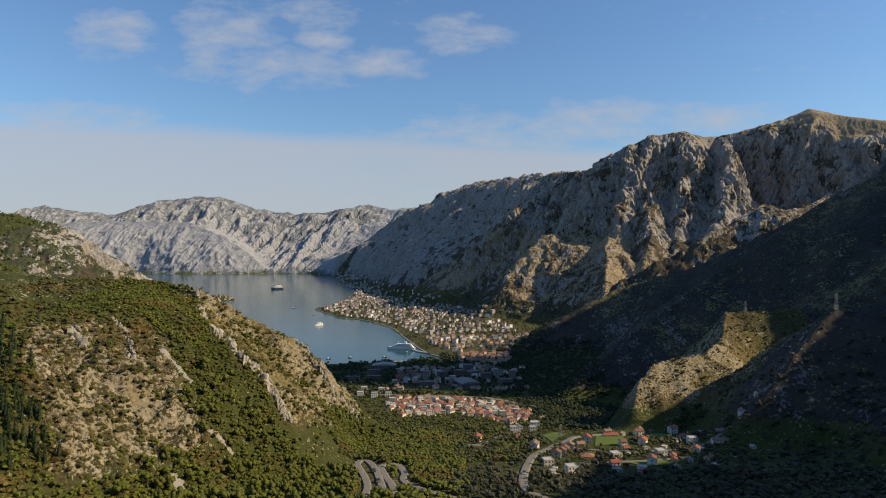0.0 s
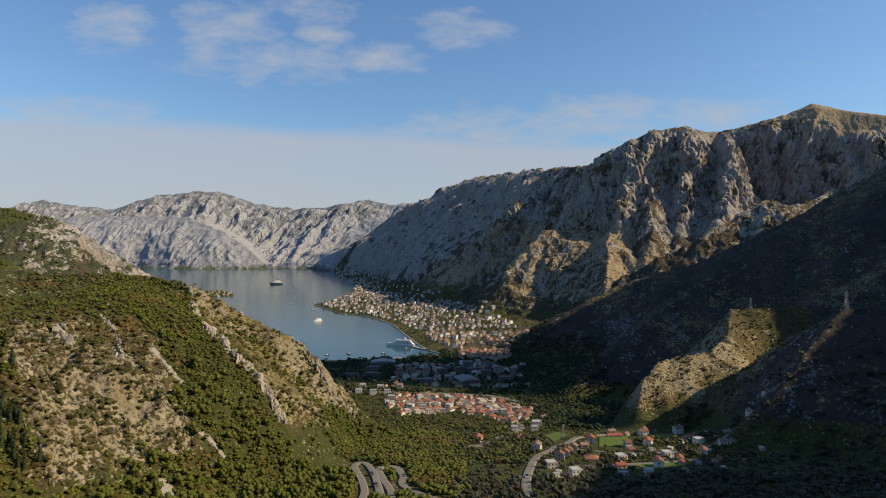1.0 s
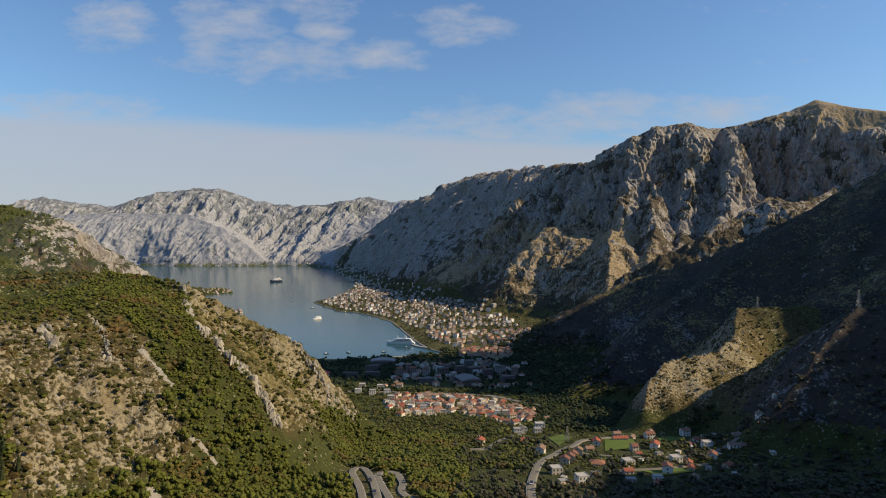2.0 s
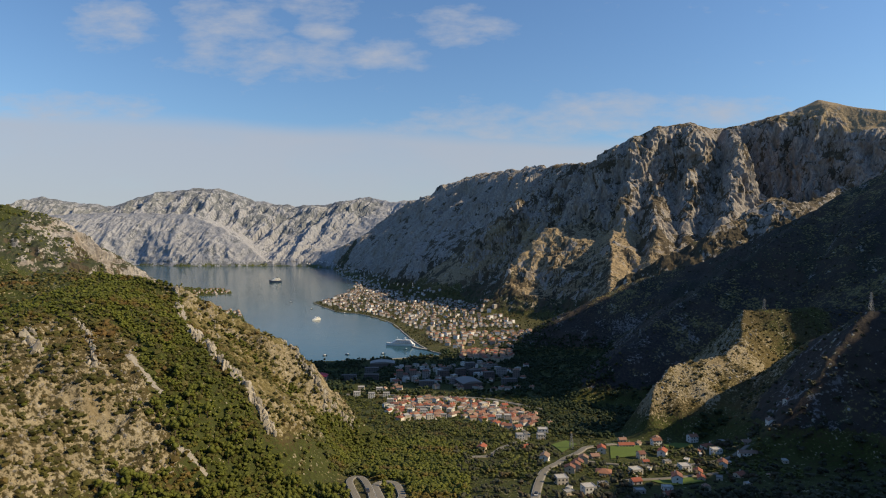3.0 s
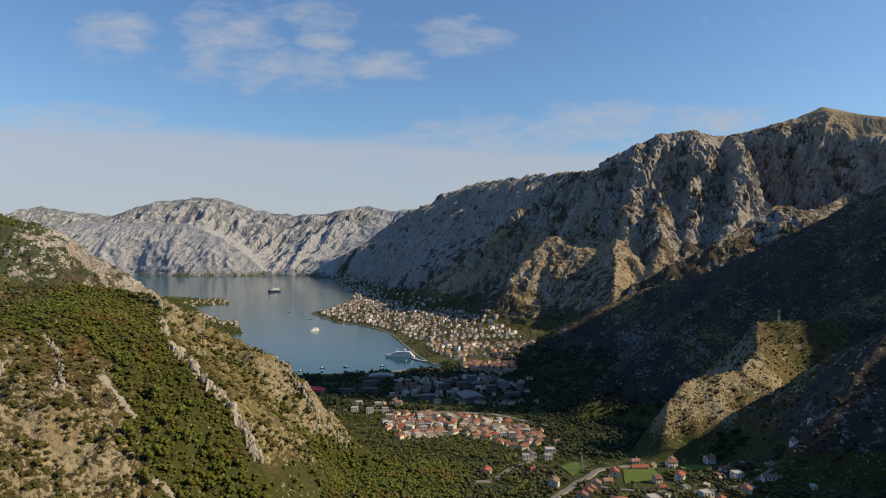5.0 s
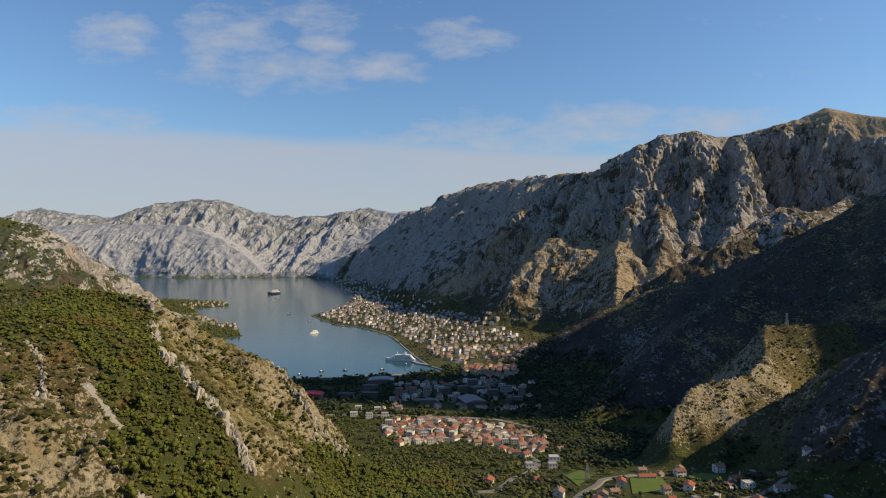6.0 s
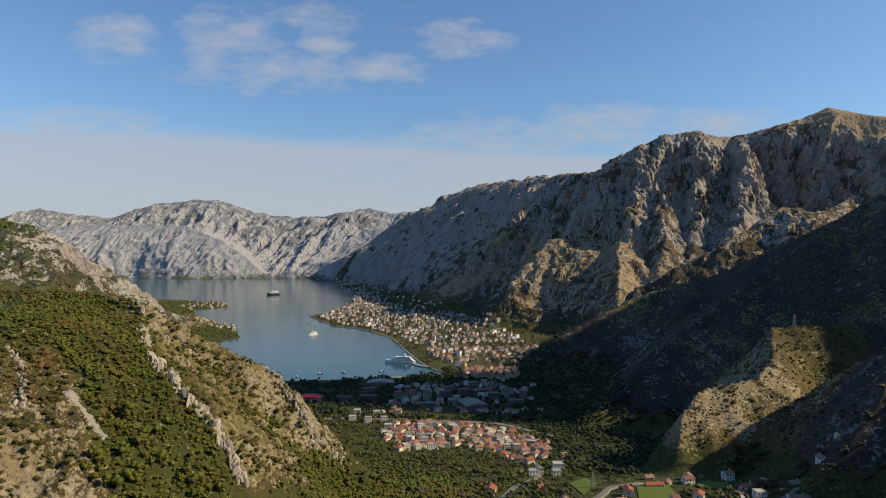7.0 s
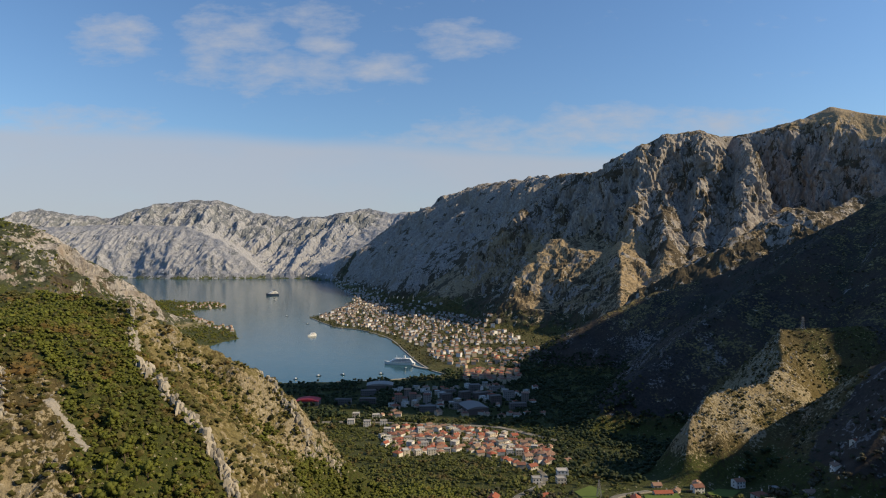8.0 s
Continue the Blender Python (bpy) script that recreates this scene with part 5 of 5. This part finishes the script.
# valley woods
x, y = sow(-210, 170, 330, 690, 18500, lambda x, y, z, c: 0.8 * (to_line(x, y, [r[:2] for r in RIB_A]) > 45) * np.where((x > 70) & (y > 470), 0.1, 1) * np.where((x > 38) & (y < 445), 0.5, 1) * step(-0.35, 0.1, fbm(x / 30, y / 30, 84, 2) + 0.2) * (z < 60) * np.where(y > 480, 0.75, 1))
scatter("valley_woods", MID_TREES, x, y, rng.uniform(1.1, 2.2, len(x)), VALLEY_LEAF, "mixed green woods on the valley floor", "woods", squash=rng.uniform(0.65, 1.0, len(x)), sink=0.1)
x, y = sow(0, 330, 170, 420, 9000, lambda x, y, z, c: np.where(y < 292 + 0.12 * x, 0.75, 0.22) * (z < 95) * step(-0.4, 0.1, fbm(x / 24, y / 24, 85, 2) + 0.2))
scatter("shaded_woods", MID_TREES, x, y, rng.uniform(1.0, 2.5, len(x)), SHADE_HEATH, "dark shaded woods below the village", "woods", sink=0.1)
# dark needle colour chosen to deepen the town's shaded band
x, y = sow(-210, 120, 660, 930, 5200, lambda x, y, z, c: 0.8 * clumpy(x, y, 30, 86, -0.35, 0.1) * (z < 25) * np.where((y > 780) | (x < -60), 1, 0.45), house_gap=4)
scatter("town_trees", FAR_TREES, x, y, rng.uniform(1.5, 3.6, len(x)), NEEDLE, "dark park trees between the town blocks", "trees", sink=0.1)
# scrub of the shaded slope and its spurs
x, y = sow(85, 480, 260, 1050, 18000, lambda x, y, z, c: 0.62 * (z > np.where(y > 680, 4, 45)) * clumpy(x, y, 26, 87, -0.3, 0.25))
scatter("slope_scrub", TINY_BUSHES, x, y, rng.uniform(0.6, 1.9, len(x)), SHADE_HEATH, "dark scrub on the rocky slope", "scrub")
# needle colour darkens the slope's foot in place of shade
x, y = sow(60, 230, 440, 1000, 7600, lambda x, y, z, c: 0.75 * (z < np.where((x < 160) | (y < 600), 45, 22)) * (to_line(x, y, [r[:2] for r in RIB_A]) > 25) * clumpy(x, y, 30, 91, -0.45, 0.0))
scatter("foot_woods", FAR_TREES, x, y, rng.uniform(1.3, 2.8, len(x)), NEEDLE, "shade-dark woods at the foot of the slope", "woods", sink=0.1)
x, y = sow(120, 400, 440, 620, 5200, lambda x, y, z, c: 0.75 * (to_line(x, y, [r[:2] for r in RIB_A]) < 65) * (z > 45) * clumpy(x, y, 18, 92, -0.35, 0.2))
scatter("spur_scrub", TINY_BUSHES, x, y, rng.uniform(0.6, 1.6, len(x)), SHRUB, "brown-green scrub on the sunlit spur", "scrub")
# trees of the waterside town, the rear hill and the foot of the mountain
x, y = sow(-420, 460, 980, 2200, 14000, lambda x, y, z, c: 0.9 * (z < 42) * clumpy(x, y, 55, 88, -0.5, 0.0), house_gap=3.4)
scatter("waterside_trees", FAR_TREES, x, y, rng.uniform(1.4, 3.0, len(x)), GARDEN, "green gardens and trees round the waterside houses", "trees", sink=0.1)
x, y = sow(-1050, -380, 1050, 2150, 7000, lambda x, y, z, c: 0.8 * step(0.50, 0.25, c[:, 0] + 0.2 * fbm(x / 40, y / 40, 93, 2)))
scatter("rear_hill_woods", FAR_TREES, x, y, rng.uniform(2.0, 4.0, len(x)), LEAF, "green woods on the hill above the shore", "woods", sink=0.1)
x, y = sow(-500, 900, 1050, 2400, 16000, lambda x, y, z, c: 0.5 * (z > 20) * step(330, 120, z) * clumpy(x, y, 90, 89, -0.2, 0.3) * (x < 15) * (y < 1980))
scatter("mountain_scrub", TINY_BUSHES, x, y, rng.uniform(1.4, 3.2, len(x)), NEEDLE, "dark scrub clinging to the mountainside", "scrub")
crag_points, crag_shore = CRAG_SHEETS[0][6], CRAG_SHEETS[0][5]
spots = rng.choice(crag_shore.size, 15000, replace=False)
sx, sy, sz = crag_points.reshape(-1, 3)[spots].T
slant = 1 - face_normals(crag_points)[..., 2].ravel()[spots]
keep = (rng.uniform(0, 1, len(spots)) < step(330, 150, sz) * step(0.5, 0.2, slant) * clumpy(sx, sy, 60, 89, -0.2, 0.3)) & (sz > 14) & (crag_shore.ravel()[spots] > 30)
scatter("crag_scrub", TINY_BUSHES, sx[keep], sy[keep], rng.uniform(1.0, 2.4, keep.sum()), SHADE_HEATH, "dark scrub on ledges below the cliffs", "scrub", z=sz[keep])


def stone(rough):
    """An angular block: a ball cut by random planes."""
    v, f = ICO2 if rough else ICO1
    reach = np.full(len(v), 1.15)
    for k in range(11):
        n = unit(1)[0]
        reach = np.minimum(reach, rng.uniform(0.5, 0.85) / np.maximum(v @ n, 1e-3))
    return v * reach[:, None] * np.array([1, rng.uniform(0.55, 0.9), rng.uniform(0.7, 1.1)]), f


STONES = [stone(True) for _ in range(5)]
SMALL_STONES = [stone(False) for _ in range(6)]
x, y = sow(-235, -40, 150, 412, 26000, lambda x, y, z, c: 0.6 * step(0.10, 0.45, c[:, 0]))
scatter("hill_boulders", SMALL_STONES, x, y, rng.uniform(0.25, 1.05, len(x)) ** 1.3, ROCK, "pale limestone boulders on the hillside", "boulders", sink=0.3, smooth=False)
for line in (RIB_A, RIB_B):
    p = [(a[0], a[1]) for a in line[1:]]
    x, y = sow(100, 360, 370, 640, 15000, lambda x, y, z, c: (0.5 if line is RIB_A else 0.10) * step(26, 4, to_line(x, y, p)) * (z > 52) * (x < 262))
    scatter("spur_boulders", SMALL_STONES, x, y, rng.uniform(0.4, 1.5, len(x)) ** 1.3, ROCK, "pale limestone blocks along a sunlit spur", "boulders", sink=0.3, smooth=False)


def rock_rib(line, count, size, label):
    """A broken wall of rock that runs down the slope."""
    p = smooth_line(line, 0.5)
    root = tagged(new("rock_rib"), label, "rock")
    for k in range(count):
        c = p[int(k / count * len(p))] + rng.normal(0, size * 0.6, 2)
        s = float(size * (0.25 + 0.95 * rng.uniform(0, 1) ** 1.7) * (0.55 + 0.45 * abs(math.sin(0.13 * k))))
        block = new("block", BLOCKS[int(rng.integers(len(BLOCKS)))])
        block.parent = root
        turn = Euler((float(rng.uniform(-0.5, 0.5)), float(rng.uniform(-0.5, 0.5)), float(rng.uniform(0, 6))))
        block.matrix_basis = Matrix.LocRotScale((c[0], c[1], floor_z(*c) + 0.25 * s), turn, (0.9 * s, 0.75 * s, 1.6 * s))
    return root


BLOCKS = []
for v, f in STONES:
    me = bpy.data.meshes.new("block")
    me.from_pydata(v.tolist(), [], f.tolist())
    me.materials.append(ROCK)
    BLOCKS.append(me)
rock_rib([(-133, 343), (-121, 334), (-107, 326), (-97, 321), (-90, 317), (-84, 311)], 313, 2.2, "broken grey limestone rib running down the slope")
rock_rib([(-161, 391), (-155, 379), (-149, 366), (-142, 352)], 171, 1.4, "pale limestone rib below the hilltop")
rock_rib([(-139, 388), (-131, 376), (-126, 364)], 73, 0.9, "thin pale rock band in dry grass")
rock_rib([(-172, 281), (-166, 275), (-161, 270)], 85, 2.2, "grey rock crag with dark clefts")
rock_rib([(-168, 305), (-157, 298), (-147, 284), (-140, 272)], 142, 1.3, "pale rock outcrop along the hill's shoulder")
rock_rib([(-104, 403), (-92, 400), (-82, 396), (-74, 392)], 142, 1.7, "steep limestone crag at the hill's edge")
rock_rib([(-84, 398), (-74, 398), (-66, 402), (-60, 404)], 124, 1.5, "limestone crag above the wooded foot")


def tree(label):
    """A broadleaf tree about 5 m tall: tapered trunk, limbs and a leafy crown."""
    root = tagged(new("tree"), label, "tree")
    bm = bmesh.new()
    limbs = [((0, 0, -0.6), (0.1, 0.05, 2.6), 0.20, 0.10)]
    for k in range(4):
        a = k * 1.6 + rng.uniform(0, 0.8)
        limbs.append(((0.05, 0.02, 1.3 + 0.3 * k), (math.cos(a) * 1.1, math.sin(a) * 1.1, 2.6 + 0.35 * k), 0.09, 0.03))
    for p, q, r0, r1 in limbs:
        p, q = Vector(p), Vector(q)
        turn = (q - p).to_track_quat("Z", "Y").to_matrix()
        rings = [[bm.verts.new(c + turn @ Vector((math.cos(i * 1.0472) * r, math.sin(i * 1.0472) * r, 0))) for i in range(6)] for c, r in ((p, r0), (q, r1))]
        for i in range(6):
            bm.faces.new((rings[0][i], rings[0][(i + 1) % 6], rings[1][(i + 1) % 6], rings[1][i]))
    part("trunk", bm, BARK, root)
    v, f = crown(90, 0.20, 1.0, 1.6, 9)
    leaves = sheet("crown", v * np.array([1.9, 1.9, 2.2]) + (0, 0, 0.9), f, LEAF)
    leaves.parent = root
    return root


x, y = sow(-120, -20, 175, 300, 900, lambda x, y, z, c: 0.55 * (c[:, 0] < 0.4), house_gap=3)
x, y = x[:210], y[:210]
kinds = []
for k, (a, b) in enumerate(zip(x, y)):
    m = pose(float(a), float(b), floor_z(a, b), rz=float(rng.uniform(0, 360)))
    if k < 6:
        ob = tree("olive-green broadleaf tree on the wooded slope")
        ob.matrix_basis = m
        kinds.append(ob)
    else:
        ob = copy_thing(kinds[k % 6], m)
    ob.scale = (float(rng.uniform(0.7, 1.25)),) * 3
    tagged(ob, group="trees at the hill's foot")

# ---------------------------------------------------------------- ships and boats
def hull(length, beam, deck, draft, flare=0.8):
    """A ship's hull along x, its bow at +x, the water at z = 0."""
    bm = bmesh.new()
    rings = []
    for t in np.linspace(-0.5, 0.5, 15):
        fine = 1 - max(0, (t - 0.12) / 0.38) ** 2.2
        stern = 1 - 0.18 * max(0, (-t - 0.3) / 0.2)
        b = max(0.02, beam / 2 * fine * stern)
        sheer = deck * (1 + 0.35 * max(0, t) ** 2 * 4)
        x = t * length
        rings.append([bm.verts.new(p) for p in ((x + 0.05 * length * max(0, t), -b, sheer), (x, -b * flare, 0.2), (x, -b * 0.5 * flare, -draft), (x, b * 0.5 * flare, -draft), (x, b * flare, 0.2), (x + 0.05 * length * max(0, t), b, sheer))])
    for p, q in zip(rings, rings[1:]):
        for i in range(6):
            bm.faces.new((p[i], p[(i + 1) % 6], q[(i + 1) % 6], q[i]))
    bm.faces.new(rings[0])
    bm.faces.new(rings[-1][::-1])
    bmesh.ops.recalc_face_normals(bm, faces=bm.faces)
    return bm


def deckhouse(x0, x1, beam, z0, z1, rake=0.3):
    """A house on deck with raked, rounded ends."""
    h, b = z1 - z0, beam / 2
    low = [(x0, -b), (x1 - b * 0.8, -b), (x1, -b * 0.35), (x1, b * 0.35), (x1 - b * 0.8, b), (x0, b)]
    pts = [(x, y, z0) for x, y in low] + [(x - (rake * h if x > x0 else -0.15 * h), y * 0.96, z1) for x, y in low]
    return solid(pts, [tuple(range(6)), tuple(range(6, 12))] + [(i, (i + 1) % 6, 6 + (i + 1) % 6, 6 + i) for i in range(6)])


def ship(name, label, category, length, beam, deck, floors, hull_mat, funnel=True):
    root = tagged(new(name), label, category)
    part("hull", hull(length, beam, deck, 2.0), hull_mat, root)
    z, x0, x1 = deck * 0.98, -0.44 * length, 0.34 * length
    for k in range(floors):
        h = 2.6 * length / 60
        deck_part = part("deck", deckhouse(x0, x1, beam * (0.92 - 0.07 * k), z, z + h * 0.94), SHIP_WHITE, root)
        bm = bmesh.new()
        for side in (-1, 1):
            box(bm, (x0 + 0.04 * length, side * beam * (0.47 - 0.035 * k) - 0.06, z + 0.38 * h), (x1 - 0.09 * length, side * beam * (0.47 - 0.035 * k) + 0.06, z + 0.68 * h))
        part("window_band", bm, WINDOW, deck_part, "dark strip of cabin windows")
        z += h
        x0, x1 = x0 + 0.035 * length, x1 - 0.075 * length
    if funnel:
        part("funnel", deckhouse(-0.20 * length, -0.08 * length, beam * 0.34, z, z + 0.085 * length, 0.5), hull_mat, root)
    bm = bmesh.new()
    box(bm, (0.10 * length, -0.12, z - 0.1), (0.10 * length + 0.3, 0.12, z + 0.10 * length))
    box(bm, (0.10 * length - 0.2, -beam * 0.16, z + 0.06 * length), (0.10 * length + 0.5, beam * 0.16, z + 0.066 * length))
    part("mast", bm, SHIP_WHITE, root)
    return root


liner = ship("cruise_ship", "large cruise ship with a dark hull anchored in the bay", "cruise ship", 47, 13, 6.5, 5, SHIP_DARK)
liner.matrix_basis = pose(-672, 2380, 0, rz=-142)
ferry = ship("passenger_ship", "long white passenger ship moored at the quay", "ship", 44, 8.5, 3.4, 3, SHIP_WHITE)
ferry.matrix_basis = pose(-81, 986, 0, rz=172)
yacht = ship("motor_yacht", "white motor yacht anchored off the town", "yacht", 20, 6.0, 2.6, 4, SHIP_WHITE, funnel=False)
yacht.matrix_basis = pose(-276, 1283, 0, rz=-125)


def small_boat(label):
    root = tagged(new("boat"), label, "boat")
    part("hull", hull(6.5, 2.2, 0.9, 0.5), SHIP_DARK, root)
    part("cabin", deckhouse(-1.6, 1.0, 1.5, 0.8, 2.0), SHIP_WHITE, root)
    return root


first_boat = small_boat("small dark boat on the bay")
first_boat.matrix_basis = pose(-180, 900, 0, rz=20)
for a, b, turn in ((-150, 908, 160), (-100, 915, 10), (-205, 880, 60), (-330, 1480, 10), (-420, 1640, 5), (-350, 1700, 90), (-238, 1398, 30), (-70, 955, 70), (-64, 1040, 70)):
    copy_thing(first_boat, pose(a, b, 0, rz=turn))

# ---------------------------------------------------------------- pylons, hall, roofs of the lower town
def beam_between(bm, p, q, r):
    p, q = Vector(p), Vector(q)
    turn = (q - p).to_track_quat("Z", "Y").to_matrix()
    rings = [[bm.verts.new(c + turn @ Vector((sx * r, sy * r, 0))) for sx, sy in ((-1, -1), (1, -1), (1, 1), (-1, 1))] for c in (p, q)]
    for i in range(4):
        bm.faces.new((rings[0][i], rings[0][(i + 1) % 4], rings[1][(i + 1) % 4], rings[1][i]))


def pylon(height, label):
    """A lattice power pylon with three pairs of arms."""
    root = tagged(new("power_pylon"), label, "power pylon")
    foot, top = 1.3, 0.28
    levels = [height * t for t in (0, 0.22, 0.42, 0.6, 0.75, 0.88, 1.0)]
    width = [foot + (top - foot) * min(1, z / (0.8 * height)) for z in levels]
    corners = ((-1, -1), (1, -1), (1, 1), (-1, 1))
    for cx, cy in corners:
        bm = bmesh.new()
        for (z0, w0), (z1, w1) in zip(zip(levels, width), list(zip(levels, width))[1:]):
            beam_between(bm, (cx * w0, cy * w0, z0 - (1.5 if z0 == 0 else 0)), (cx * w1, cy * w1, z1), 0.09)
        part("leg", bm, STEEL, root)
    bm = bmesh.new()
    for (z0, w0), (z1, w1) in zip(zip(levels, width), list(zip(levels, width))[1:]):
        for (ax, ay), (bx, by) in zip(corners, corners[1:] + corners[:1]):
            beam_between(bm, (ax * w0, ay * w0, z0), (bx * w1, by * w1, z1), 0.05)
            beam_between(bm, (bx * w0, by * w0, z0), (ax * w1, ay * w1, z1), 0.05)
    part("lattice", bm, STEEL, root)
    for z, reach in ((0.72, 2.3), (0.84, 1.9), (0.95, 1.4)):
        for side in (-1, 1):
            bm = bmesh.new()
            beam_between(bm, (0, 0, z * height), (side * reach, 0, z * height), 0.07)
            beam_between(bm, (0, 0, z * height + 0.7), (side * reach, 0, z * height), 0.05)
            arm = part("arm", bm, STEEL, root)
            bm = bmesh.new()
            bmesh.ops.create_cone(bm, cap_ends=True, segments=8, radius1=0.09, radius2=0.09, depth=0.9, matrix=pose(side * reach * 0.95, 0, z * height - 0.5))
            part("insulator", bm, WINDOW, arm, "dark hanging insulator")
    return root


PYLONS = [(262, 431, 11.5, 25), (281, 602, 10, 20), (243, 678, 10, 20), (318, 520, 9.5, 20), (70, 412, 9, 60), (196, 691, 8, 20), (402, 560, 12, 25)]
for k, (a, b, tall, turn) in enumerate(PYLONS):
    ob = pylon(tall, "grey steel lattice pylon on a rocky spur")
    ob.matrix_basis = pose(a, b, floor_z(a, b), rz=turn)
    tagged(ob, group="power pylons")


def hall(label, w, d, h, mat):
    """A broad hall under a low vaulted roof."""
    root = tagged(new("sports_hall"), label, "hall")
    bm = bmesh.new()
    box(bm, (-w / 2, -d / 2, -2), (w / 2, d / 2, h))
    part("wall", bm, SHADE_PLASTER, root)
    n = 10
    arc = [(x * (w / 2 + 0.5), h + 0.03 + 2.2 * (1 - x * x)) for x in np.linspace(-1, 1, n)]
    pts = [(x, y, z) for y in (-d / 2 - 0.5, d / 2 + 0.5) for x, z in arc]
    part("roof", solid(pts, [tuple(range(n)), tuple(range(n, 2 * n)), (0, n - 1, 2 * n - 1, n)] + [(i, i + 1, n + i + 1, n + i) for i in range(n - 1)]), mat, root)
    return root


for a, b, w, d, h, mat, turn, text in ((16, 716, 22, 26, 6, FLAT_ROOF, 20, "sports hall with a pale vaulted roof"), (-157, 742, 24, 14, 5, RED_SHEET, 0, "hall with a bright red sheet roof"),
                                       (-90, 818, 30, 16, 6, FLAT_ROOF, 4, "large grey hall near the water")):
    ob = hall(text, w, d, h, mat)
    ob.matrix_basis = pose(a, b, floor_z(a, b), rz=turn)


def car(label):
    """A small car along x, its wheels on z = 0."""
    root = tagged(new("car"), label, "car")
    side = [(-2.0, 0.35), (-2.05, 0.8), (-1.5, 0.92), (1.0, 0.92), (1.95, 0.75), (2.0, 0.35)]
    part("body", solid([(a, y, z) for y in (-0.85, 0.85) for a, z in side], [tuple(range(6)), tuple(range(6, 12))] + [(i, (i + 1) % 6, 6 + (i + 1) % 6, 6 + i) for i in range(6)]), CAR_PAINT, root)
    top = [(-1.5, 0.93), (-1.1, 1.45), (0.3, 1.45), (0.95, 0.93)]
    part("cabin", solid([(a, y * (1 if z < 1 else 0.85), z) for y in (-0.8, 0.8) for a, z in top], [(0, 1, 2, 3), (4, 5, 6, 7)] + [(i, (i + 1) % 4, 4 + (i + 1) % 4, 4 + i) for i in range(4)]), WINDOW, root)
    for a in (-1.25, 1.25):
        for y in (-0.8, 0.8):
            bm = bmesh.new()
            bmesh.ops.create_cone(bm, cap_ends=True, segments=12, radius1=0.33, radius2=0.33, depth=0.22, matrix=pose(a, y, 0.33, rx=90))
            wheel = part("wheel", bm, RUBBER, root)
            bm = bmesh.new()
            bmesh.ops.create_cone(bm, cap_ends=True, segments=10, radius1=0.2, radius2=0.2, depth=0.25, matrix=pose(a, y, 0.33, rx=90))
            part("rim", bm, STEEL, wheel)
    return root


for a, b, turn, text in ((-39.3, 303, 105, "dark car driving on the hairpin road"), (-34.6, 282, 100, "small car on the hairpin road"), (33.2, 300, 80, "car on the village lane")):
    ob = car(text)
    ob.matrix_basis = pose(a, b, floor_z(a, b) + 0.58, rz=turn)
